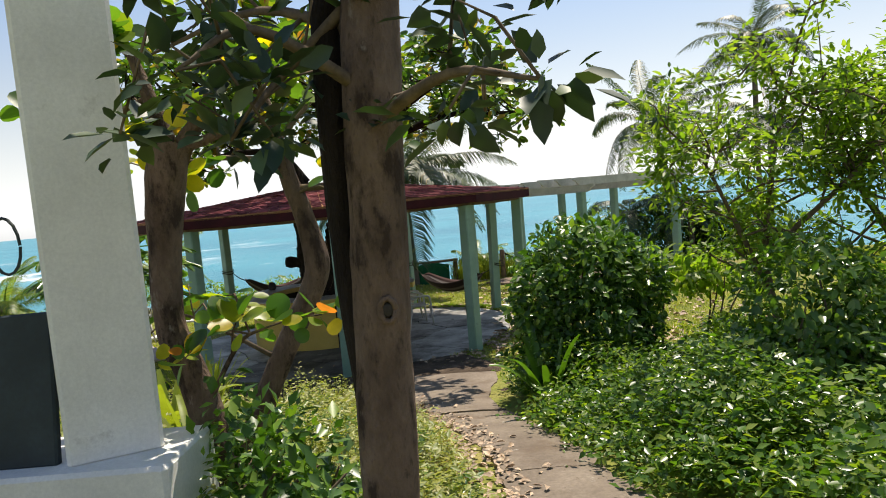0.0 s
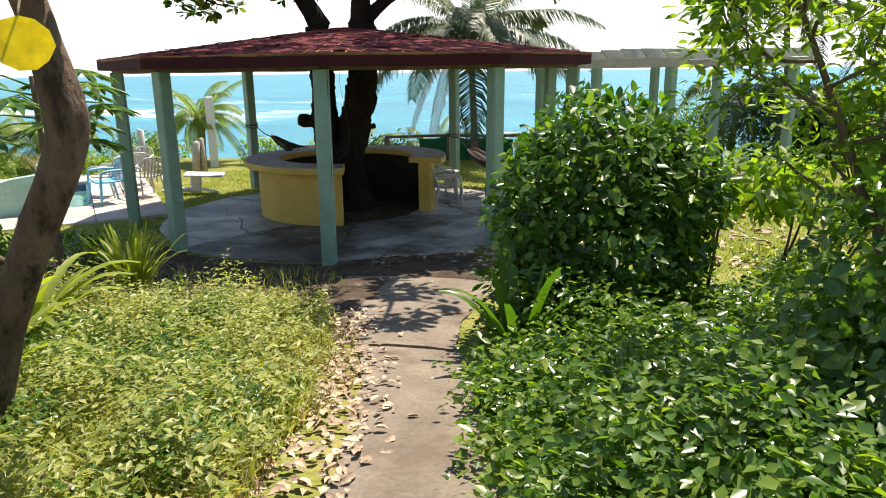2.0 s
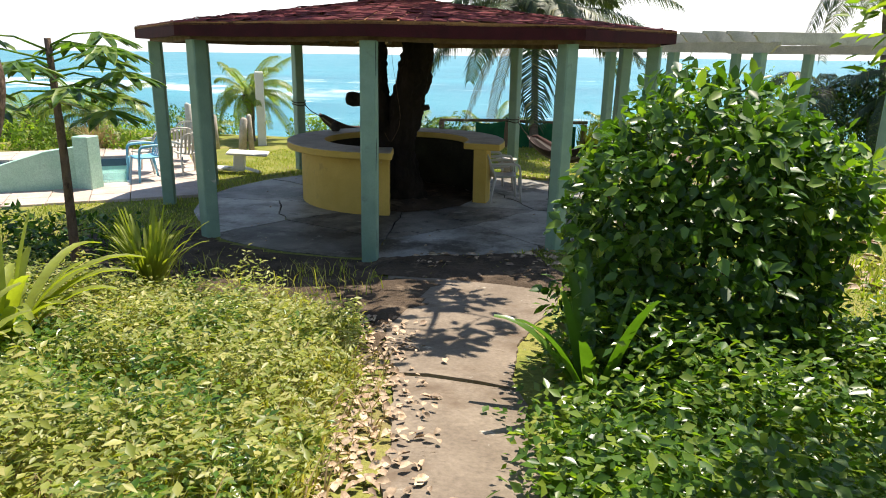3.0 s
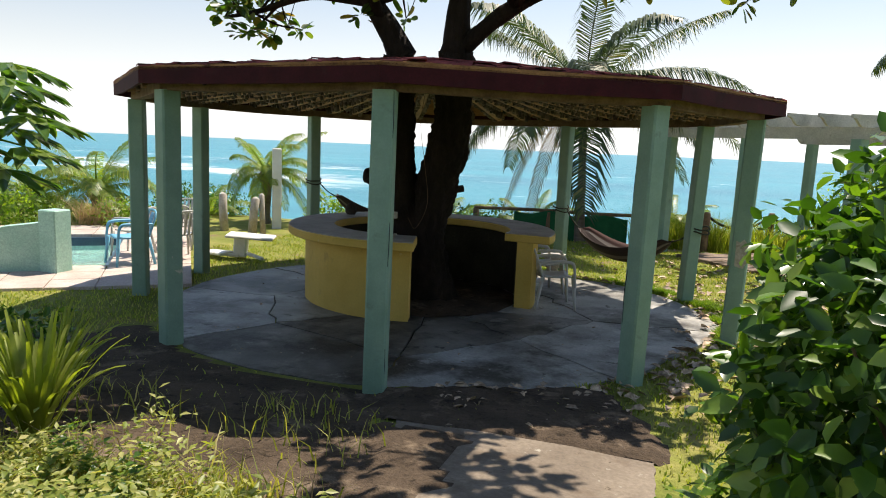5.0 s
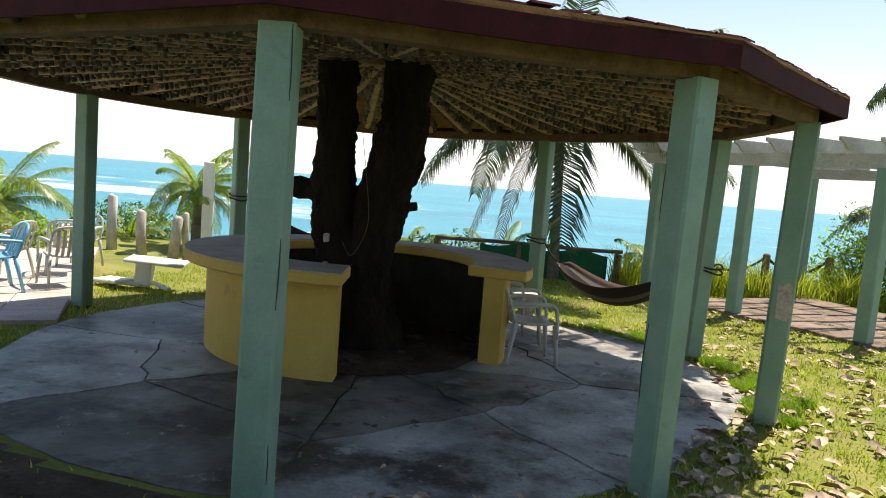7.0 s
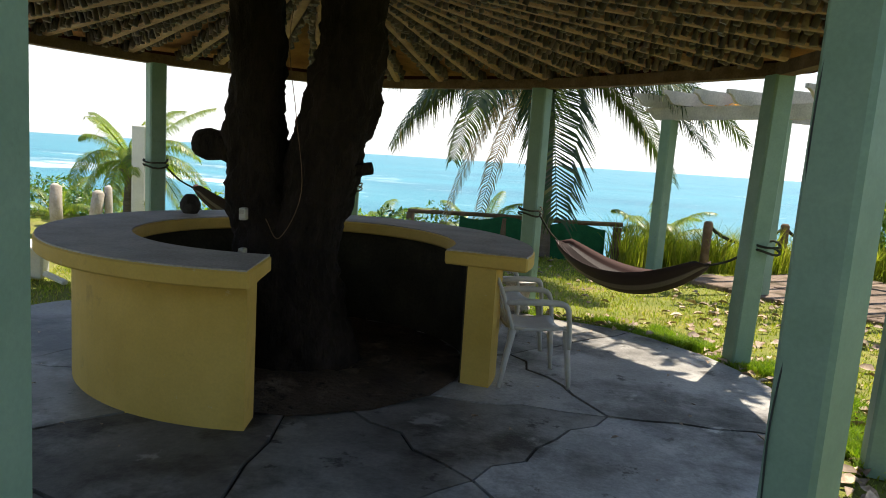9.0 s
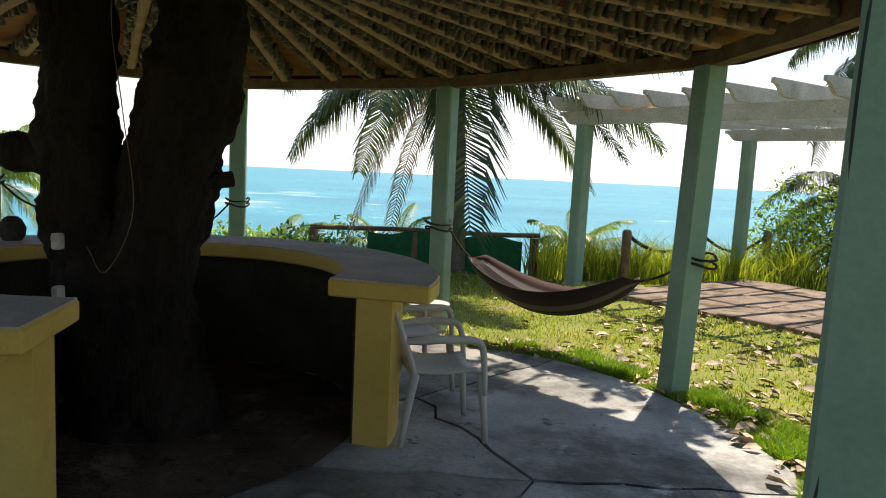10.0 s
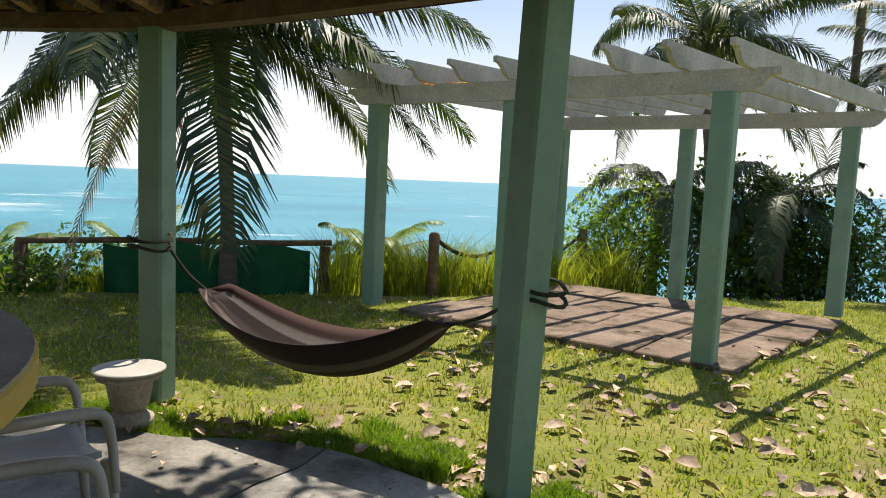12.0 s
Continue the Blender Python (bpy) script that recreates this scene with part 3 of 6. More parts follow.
def ring_sector(bm, r0, r1, z0, z1, a0, a1, n, m=Matrix()):
    rows = []
    for i in range(n + 1):
        a = radians(a0 + (a1 - a0) * i / n)
        c, s = math.cos(a), math.sin(a)
        rows.append([bm.verts.new(m @ Vector((r * c, r * s, z))) for r, z in ((r0, z0), (r1, z0), (r1, z1), (r0, z1))])
    for p, q in zip(rows, rows[1:]):
        for k in range(4):
            bm.faces.new((p[k], p[(k + 1) % 4], q[(k + 1) % 4], q[k]))
    bm.faces.new(rows[0][::-1])
    bm.faces.new(rows[-1])
    bmesh.ops.recalc_face_normals(bm, faces=bm.faces)
    return bm


# near-black colour for the deep shade inside the bar
M_INNERSHADE = surface("bar_inner_shade", [(0.3, (0.03, 0.025, 0.016)), (0.7, (0.07, 0.058, 0.036))], 2.5, 40, 0.95, 0.4, 0.006)
bar = thing("bar_counter", BC, "round yellow masonry bar with grey cement top, open one side", "bar counter")
part("wall", ring_sector(bmesh.new(), 1.34, 1.55, -0.02, 0.852, -6.5, 284, 72), M_YELLOW, bar, "yellow-painted curved wall")
# thin skin on the yellow wall that paints its inner side as shaded
part("inner_shade_skin", ring_sector(bmesh.new(), 1.326, 1.341, -0.01, 0.848, -6.3, 283.8, 72), M_INNERSHADE, bar, "inner face coloured dark for the deep shade inside the bar")
bm = ring_sector(bmesh.new(), 1.17, 1.77, 0.85, 0.95, -7.5, 286, 72)
bmesh.ops.bevel(bm, geom=[e for e in bm.edges if abs(e.calc_face_angle(0)) > 1.0], offset=0.012, segments=1, affect="EDGES")
part("counter_edge", bm, M_YELLOW, bar, "yellow counter edge")
part("countertop", ring_sector(bmesh.new(), 1.18, 1.76, 0.945, 0.957, -7.1, 285.6, 72), M_COUNTER, bar, "grey cement countertop")


bm = bmesh.new()
rim = [bm.verts.new((1.3 * math.cos(k * math.pi / 24), 1.3 * math.sin(k * math.pi / 24), 0.012 + 0.01 * math.sin(k * 2.2))) for k in range(48)]
mound = [bm.verts.new((0.6 * math.cos(k * math.pi / 24), 0.6 * math.sin(k * math.pi / 24), 0.05 + 0.015 * math.sin(k * 1.7))) for k in range(48)]
for k in range(48):
    bm.faces.new((rim[k], rim[(k + 1) % 48], mound[(k + 1) % 48], mound[k]))
bm.faces.new(mound)
bmesh.ops.recalc_face_normals(bm, faces=bm.faces)
M_SOIL = surface("dark_soil", [(0.3, (0.05, 0.036, 0.025)), (0.7, (0.125, 0.09, 0.063))], 2.2, 30, 1.0, 1.0, 0.03, None, [((0.22, 0.165, 0.115), 2.5, 0.55, 0.68), ((0.03, 0.022, 0.015), 7, 0.58, 0.66)], worldspace=True)
bed = tagged(part("ground_bed", bm, M_SOIL, None, "", True), "dark soil round the tree inside the bar", "soil", kind="structure")
bed.location = (BC.x, BC.y, 0)

# ---- tree through the roof ----
M_ALMOND = foliage("almond_leaf", [(0.0, (0.03, 0.075, 0.015)), (0.6, (0.06, 0.13, 0.02)), (0.85, (0.16, 0.2, 0.03)), (1.0, (0.3, 0.2, 0.05))], (1.7, 1.8, 0.5), 0.35, 0.5)
M_GRAPE = foliage("sea_grape_leaf", [(0.0, (0.04, 0.10, 0.02)), (0.55, (0.10, 0.2, 0.03)), (0.8, (0.3, 0.33, 0.03)), (0.93, (0.55, 0.42, 0.03)), (1.0, (0.4, 0.13, 0.04))], (1.7, 1.8, 0.5), 0.35, 0.55)


def grow(bm, start, path, r0, r1, rng, twigs, length, tips, depth=1):
    """A limb along path from start, with side twigs; the twigs' ends are added to tips."""
    pts = smooth_line([start] + [Vector(p) for p in path], 5)
    rad = lerp_list([r0, r1], len(pts))
    tube(bm, pts, rad, 8 if r0 > 0.04 else 5, 0.18 if r0 > 0.04 else 0.0, True, rng.uniform(0, 9))
    tips.append(pts[-1])
    n = len(pts)
    for k in range(twigs):
        i = int(n * (0.3 + 0.7 * (k + rng.random()) / twigs))
        i = min(n - 1, i)
        base = pts[i]
        d = Vector((rng.uniform(-1, 1), rng.uniform(-1, 1), rng.uniform(-0.35, 0.9))).normalized()
        L = length * rng.uniform(0.6, 1.2)
        m1 = base + d * L * 0.5 + Vector((0, 0, rng.uniform(-0.1, 0.15)))
        end = base + d * L + Vector((0, 0, rng.uniform(-0.15, 0.1)))
        if depth > 0:
            grow(bm, base, [m1, end], max(rad[i] * 0.55, 0.012), 0.009, rng, 3, length * 0.55, tips, depth - 1)
        else:
            tube(bm, [base, m1, end], [max(0.006, rad[i] * 0.5), 0.006, 0.004], 4)
            tips.append(end)


def tuft(tips, per, size, spread, rng):
    """Leaf places round each twig end, standing out like rosettes."""
    P, D, U, L = [], [], [], []
    for t in tips:
        m = int(per * rng.uniform(0.5, 1.3))
        v = rng.normal(size=(m, 3))
        v /= np.linalg.norm(v, axis=1, keepdims=True)
        v[:, 2] *= 0.6
        P.append(np.array(t) + v * spread * rng.random((m, 1)))
        D.append(v + rng.normal(size=(m, 3)) * 0.25)
        U.append(np.tile((0, 0, 1.0), (m, 1)) + rng.normal(size=(m, 3)) * 0.5)
        L.append(size * rng.uniform(0.6, 1.25, m))
    return np.concatenate(P), np.concatenate(D), np.concatenate(U), np.concatenate(L)


def build_big_tree():
    o = Vector((-1.45, 14.4, 0))
    t = thing("tree", o, "old dark forked tree growing up through the gazebo roof", "tree")
    bm = bmesh.new()
    tube(bm, smooth_line([(-0.14, -0.02, -0.05), (-0.16, 0, 0.35), (-0.24, 0, 0.75), (-0.36, 0, 1.1), (-0.45, 0.02, 1.55), (-0.46, 0.04, 2.0), (-0.48, 0.04, 2.6), (-0.5, 0.0, 3.15)], 18), lerp_list([0.38, 0.32, 0.28, 0.25, 0.23, 0.215, 0.205, 0.2], 127), 44, 0.16, True, 1)
    roughen(bm, 0.03, 11)
    roughen(bm, 0.014, 30)
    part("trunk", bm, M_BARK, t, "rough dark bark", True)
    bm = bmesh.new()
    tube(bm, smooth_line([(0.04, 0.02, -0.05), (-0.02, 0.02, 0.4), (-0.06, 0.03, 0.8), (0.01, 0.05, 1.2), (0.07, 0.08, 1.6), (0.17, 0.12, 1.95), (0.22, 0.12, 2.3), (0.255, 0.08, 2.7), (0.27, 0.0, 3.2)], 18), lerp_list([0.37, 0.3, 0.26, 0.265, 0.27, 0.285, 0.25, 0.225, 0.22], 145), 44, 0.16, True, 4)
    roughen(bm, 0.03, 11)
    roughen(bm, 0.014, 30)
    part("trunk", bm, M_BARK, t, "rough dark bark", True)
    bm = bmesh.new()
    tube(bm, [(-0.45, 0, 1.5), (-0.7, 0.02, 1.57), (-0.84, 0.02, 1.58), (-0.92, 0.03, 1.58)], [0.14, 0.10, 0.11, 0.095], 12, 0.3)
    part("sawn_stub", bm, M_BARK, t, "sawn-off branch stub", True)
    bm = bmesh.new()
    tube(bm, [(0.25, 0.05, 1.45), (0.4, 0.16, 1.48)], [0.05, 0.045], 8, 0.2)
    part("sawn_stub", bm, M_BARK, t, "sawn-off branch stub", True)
    rng = random.Random(11)
    tips = []
    limbs = [
        ((-0.42, 0, 3.1), [(-0.85, -0.1, 3.8), (-1.3, -0.3, 4.4), (-1.75, -0.4, 5.2)], 0.18, 9),
        ((-1.2, -0.25, 4.25), [(-1.9, -0.5, 4.4), (-2.6, -0.3, 4.3)], 0.09, 7),
        ((0.25, 0, 3.15), [(0.3, 0, 3.8), (0.3, 0.2, 4.5), (0.2, 0.3, 5.4)], 0.19, 9),
        ((0.35, 0, 3.25), [(1.0, -0.1, 3.7), (1.8, -0.3, 3.95), (3.2, -0.4, 4.3), (4.0, -0.3, 4.55)], 0.12, 12),
        ((1.8, -0.3, 3.95), [(2.5, -1.0, 4.1), (3.6, -1.4, 4.0), (4.4, -1.5, 3.95)], 0.06, 9),
        ((0.3, 0.1, 4.2), [(1.1, 0.9, 4.8), (1.9, 1.4, 5.3)], 0.1, 8),
        ((-0.9, -0.1, 3.9), [(-1.0, 1.0, 4.6), (-1.4, 1.9, 5.0)], 0.1, 8),
        ((0.3, 0.1, 4.3), [(0.0, -1.0, 4.9), (0.3, -1.9, 5.3)], 0.1, 8),
        ((1.0, -0.1, 3.7), [(1.2, -1.0, 4.4), (1.9, -1.7, 4.8)], 0.08, 8),
        ((1.8, -0.3, 3.95), [(2.8, 1.2, 4.6), (3.6, 2.4, 4.9), (4.3, 3.4, 5.0)], 0.07, 5),
        ((1.1, 0.9, 4.8), [(2.4, 2.6, 5.2), (3.4, 4.2, 5.3)], 0.06, 7),
        ((-0.7, -0.1, 3.6), [(-0.9, -1.0, 4.3), (-1.6, -1.7, 4.7)], 0.08, 8),
        ((1.0, -0.1, 3.7), [(2.0, -1.6, 4.3), (2.8, -3.0, 4.5), (3.0, -4.2, 4.4)], 0.06, 12),
        ((0.0, -1.0, 4.9), [(0.1, -2.4, 4.8), (0.3, -3.8, 4.6)], 0.06, 11),
        ((-0.9, -1.0, 4.3), [(-1.2, -2.2, 4.7), (-1.3, -3.5, 4.7)], 0.06, 11),
        ((-1.6, -1.7, 4.7), [(-2.3, -2.5, 4.7), (-2.9, -3.2, 4.6)], 0.05, 9),
        ((-0.85, -0.1, 3.8), [(-1.6, -0.3, 3.85), (-2.4, -0.2, 3.7), (-2.9, -0.3, 3.6)], 0.07, 9),
    ]
    for start, path, r, tw in limbs:
        bm = bmesh.new()
        grow(bm, Vector(start), path, r, 0.02, rng, tw, 0.75, tips)
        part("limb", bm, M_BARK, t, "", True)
    nr = np.random.default_rng(5)
    P, D, U, L = tuft(tips, 15, 0.155, 0.19, nr)
    leaves("crown", P, D, U, L, L * 0.62, M_ALMOND, t, "broad glossy leaves, some yellowing", ROUND)
    return t


big_tree = build_big_tree()

# ---- cable on the tree ----
bm = bmesh.new()
tube(bm, smooth_line([(-1.45, 14.12, 2.75), (-1.5, 14.08, 2.3), (-1.42, 14.05, 1.8), (-1.36, 14.04, 1.3), (-1.5, 14.02, 0.98), (-1.62, 14.05, 1.1)]), 0.0028, 5)
tagged(part("cable", bm, M_WOOD), "thin white cable hanging down the tree trunk", "cable")

# ---- sockets on the tree ----
for z in (1.12, 0.84):
    socket = thing("socket_box", (-1.79, 14.06, z), "small dirty white plastic socket box fixed to the tree", "socket", "socket boxes on the tree")
    part("box", box(bmesh.new(), (0.045, 0.06, 0.085), Matrix(), 0.008), M_PLASTIC, socket)
    part("cover", box(bmesh.new(), (0.032, 0.008, 0.03), pose(0, -0.033, 0.015), 0.002), M_COUNTER, socket, "grey cover plate")

# ---- pergola ----
PG = {"1": (1.5, 21.4), "2": (2.87, 20.2), "3": (4.38, 18.65), "4": (7.47, 20.9), "5": (6.04, 22.4), "6": (4.6, 23.75)}
pergola = thing("pergola", (4.4, 21.2, 0), "open timber pergola on green posts with pale weathered beams", "pergola")
for k, (x, y) in PG.items():
    bm = square_post(x, y, 0.2, 2.40, -45, 0.02, 0)
    if y > 22:
        for v in bm.verts:
            v.co.z = v.co.z if v.co.z > 0.1 else -0.45
    part("post", local(bm, pergola), M_POST, pergola, "green-painted square post")


def scalloped(length, h, w):
    """A beam along x with each end cut to a curve on its lower edge."""
    bm = bmesh.new()
    half = length / 2
    up = [(-half, h / 2), (half, h / 2)]
    end = [(half, h * 0.22), (half - 0.05, h * 0.18), (half - 0.1, h * 0.02), (half - 0.14, -h * 0.25), (half - 0.2, -h * 0.45), (half - 0.28, -h * 0.5)]
    prof = up + end + [(-x, z) for x, z in end[::-1]]
    a = [bm.verts.new((x, -w / 2, z)) for x, z in prof]
    b = [bm.verts.new((x, w / 2, z)) for x, z in prof]
    bm.faces.new(a[::-1])
    bm.faces.new(b)
    for i in range(len(prof)):
        bm.faces.new((a[i - 1], b[i - 1], b[i], a[i]))
    bmesh.ops.recalc_face_normals(bm, faces=bm.faces)
    bmesh.ops.triangulate(bm, faces=bm.faces)
    return bm


pg_rows = []
for a, b in (("1", "3"), ("6", "4")):
    p, q = Vector((*PG[a], 0)), Vector((*PG[b], 0))
    yaw = math.degrees(math.atan2(q.y - p.y, q.x - p.x))
    c = (p + q) / 2
    bm = scalloped((q - p).length + 0.9, 0.2, 0.07)
    bmesh.ops.transform(bm, matrix=pose(c.x, c.y, 2.495, 0, 0, yaw), verts=bm.verts)
    part("beam", local(bm, pergola), M_GREYWOOD, pergola, "pale weathered beam with a curved end")
    pg_rows.append((p, q))
NJ = 9
for i in range(NJ):
    t = -0.06 + 1.12 * i / (NJ - 1)
    p = pg_rows[0][0].lerp(pg_rows[0][1], t)
    q = pg_rows[1][0].lerp(pg_rows[1][1], t)
    yaw = math.degrees(math.atan2(q.y - p.y, q.x - p.x))
    c = (p + q) / 2
    bm = scalloped((q - p).length + 1.0, 0.2, 0.05)
    bmesh.ops.transform(bm, matrix=pose(c.x, c.y, 2.69, 0.6 * math.sin(i * 2.1), 0.5 * math.sin(i * 1.3), yaw), verts=bm.verts)
    part("rafter", local(bm, pergola), M_GREYWOOD, pergola, "pale weathered rafter with curved ends")


def build_paving():
    u, v = Vector((0.70, -0.715, 0)), Vector((0.80, 0.60, 0))
    o = Vector((1.75, 21.15, 0))
    holder = thing("pavement", (4.2, 21.3, 0), "cracked pinkish concrete paving under the pergola", "paving", kind="structure")
    rng = random.Random(6)
    nu, nv = 4, 4
    for i in range(nu):
        for j in range(nv):
            a, b = o + u * (3.9 * i / nu) + v * (3.7 * j / nv), o + u * (3.9 * (i + 1) / nu) + v * (3.7 * (j + 1) / nv)
            c = (a + b) / 2
            if c.y > 23.2:
                continue
            bm = bmesh.new()
            box(bm, (3.9 / nu - 0.02, 3.7 / nv - 0.02, 0.08), pose(c.x, c.y, -0.068 + rng.uniform(-0.014, 0.01), rng.uniform(-0.5, 0.5), rng.uniform(-0.5, 0.5), -45.6 + rng.uniform(-0.5, 0.5)) @ Matrix.Shear("XY", 4, (0.06, 0.0)), 0.012)
            part("paving_slab", local(bm, holder), M_PINK, holder)
    return holder


M_PINK = surface("pink_concrete", [(0.3, (0.17, 0.122, 0.092)), (0.7, (0.31, 0.235, 0.18))], 1.6, 30, 0.9, 0.5, 0.01, None, [((0.09, 0.068, 0.045), 1.8, 0.48, 0.6)], worldspace=True)
build_paving()


# ---- flaked patch on the sunny post ----
bm = bmesh.new()
hx, hy = POSTS["H"]
edge = [(-0.055, 0.86), (0.03, 0.84), (0.06, 0.9), (0.05, 1.02), (0.062, 1.1), (0.02, 1.16), (-0.02, 1.12), (-0.058, 1.14)]
face = [bm.verts.new((hx + 0.023 + px, hy - 0.108 + px * -0.17, z)) for px, z in edge]
behind = [bm.verts.new(v.co + Vector((0, 0.012, 0))) for v in face]
bm.faces.new(face)
for k in range(len(face)):
    bm.faces.new((face[k - 1], behind[k - 1], behind[k], face[k]))
bmesh.ops.recalc_face_normals(bm, faces=bm.faces)
part("bare_patch", local(bm, gazebo), M_STONE, gazebo, "pale bare patch where the paint flaked off")

# ---- hammocks ----
M_CLOTH = bpy.data.materials.new("striped_cloth")
M_CLOTH.use_nodes = True
nt = M_CLOTH.node_tree
uvx = nt.nodes.new("ShaderNodeAttribute")
uvx.attribute_name = "across"
stripe = ramp_node(nt, uvx.outputs["Fac"], [(0.0, (0.026, 0.014, 0.012)), (0.18, (0.026, 0.014, 0.012)), (0.2, (0.14, 0.115, 0.1)), (0.27, (0.14, 0.115, 0.1)), (0.29, (0.03, 0.016, 0.014)), (0.48, (0.04, 0.022, 0.02)), (0.5, (0.13, 0.1, 0.09)), (0.56, (0.13, 0.1, 0.09)), (0.58, (0.026, 0.014, 0.012)), (0.8, (0.026, 0.014, 0.012)), (0.82, (0.2, 0.175, 0.16)), (0.88, (0.2, 0.175, 0.16)), (0.9, (0.06, 0.025, 0.02))])
weave = ramp_node(nt, noise_node(nt, 120, 3), [(0.3, (0.75, 0.75, 0.75)), (0.7, (1.1, 1.1, 1.1))])
nt.links.new(mix_node(nt, 1.0, stripe, weave, "MULTIPLY"), nt.nodes["Principled BSDF"].inputs["Base Color"])
nt.nodes["Principled BSDF"].inputs["Roughness"].default_value = 0.9
M_ROPE = surface("dark_rope", [(0.3, (0.03, 0.035, 0.025)), (0.7, (0.07, 0.07, 0.05))], 8, 80, 0.9, 0.5, 0.004)


def hammock(tie_a, end_a, low, end_b, tie_b, width, label):
    h = thing("hammock", ((end_a[0] + end_b[0]) / 2, (end_a[1] + end_b[1]) / 2, low), label, "hammock", "hammocks on the gazebo")
    a, b = Vector(end_a), Vector(end_b)
    span = (b - a).to_2d().to_3d().normalized()
    side = Vector((-span.y, span.x, 0))
    n, m = 28, 14
    V, F, C = [], [], []
    for i in range(n + 1):
        t = i / n
        c = a.lerp(b, t)
        dip = 4 * t * (1 - t)
        z = c.z + (low - min(a.z, b.z)) * dip ** 0.8 * (1 if a.z < b.z else 1)
        open_ = min(1.0, dip ** 0.45) * width / 2 + 0.02
        for j in range(m + 1):
            s = 2 * j / m - 1
            rise = abs(s) ** 1.8 * 0.24 * dip ** 0.35
            fold = 0.012 * math.sin(j * 2.4 + t * 3) * (1.3 - dip)
            V.append(tuple(c.to_2d().to_3d() + side * (s * open_) + Vector((0, 0, z + rise + fold)) - h.matrix_basis.translation))
            C.append(j / m)
    for i in range(n):
        for j in range(m):
            k = i * (m + 1) + j
            F.append((k, k + 1, k + m + 2, k + m + 1))
    ob = mesh_part("cloth", V, F, M_CLOTH, h, "dark brown cloth with cream stripes", True)
    at = ob.data.attributes.new("across", "FLOAT", "POINT")
    at.data.foreach_set("value", C)
    sol = ob.modifiers.new("thick", "SOLIDIFY")
    sol.thickness = 0.006
    for tie, end in ((tie_a, a), (tie_b, b)):
        bm = bmesh.new()
        tie = Vector(tie)
        mid = tie.lerp(end, 0.5) - Vector((0, 0, 0.03))
        tube(bm, smooth_line([tie, mid, end]), 0.011, 6)
        part("rope", local(bm, h), M_ROPE, h, "dark knotted rope")
        bm = bmesh.new()
        away = (tie - end)
        away.z = 0
        c = tie + away.normalized() * 0.11
        w = 0.115
        loop = [c + Vector((math.cos(q) * w * 1.15, math.sin(q) * w * 1.15, 0.02 * math.sin(q * 2))) for q in [k * math.pi / 8 for k in range(17)]]
        tube(bm, loop, 0.011, 5)
        loop = [p + Vector((0, 0, 0.05)) + Vector((0, 0, 0.015 * math.sin(k))) for k, p in enumerate(loop)]
        tube(bm, loop, 0.011, 5)
        part("knot", local(bm, h), M_ROPE, h, "rope wound round the post")
    return h


hammock((-0.08, 17.66, 1.02), (0.16, 18.01 - 0.3, 0.72), 0.30, (1.62, 16.48, 0.76), (1.9, 16.13, 0.98), 0.55, "brown striped cloth hammock slung between two gazebo posts")
hammock((-4.33, 16.86, 1.28), (-4.1, 17.05, 1.05), 0.45, (-2.95, 18.15, 0.85), (-2.72, 18.38, 1.1), 0.5, "dark cloth hammock slung behind the bar")

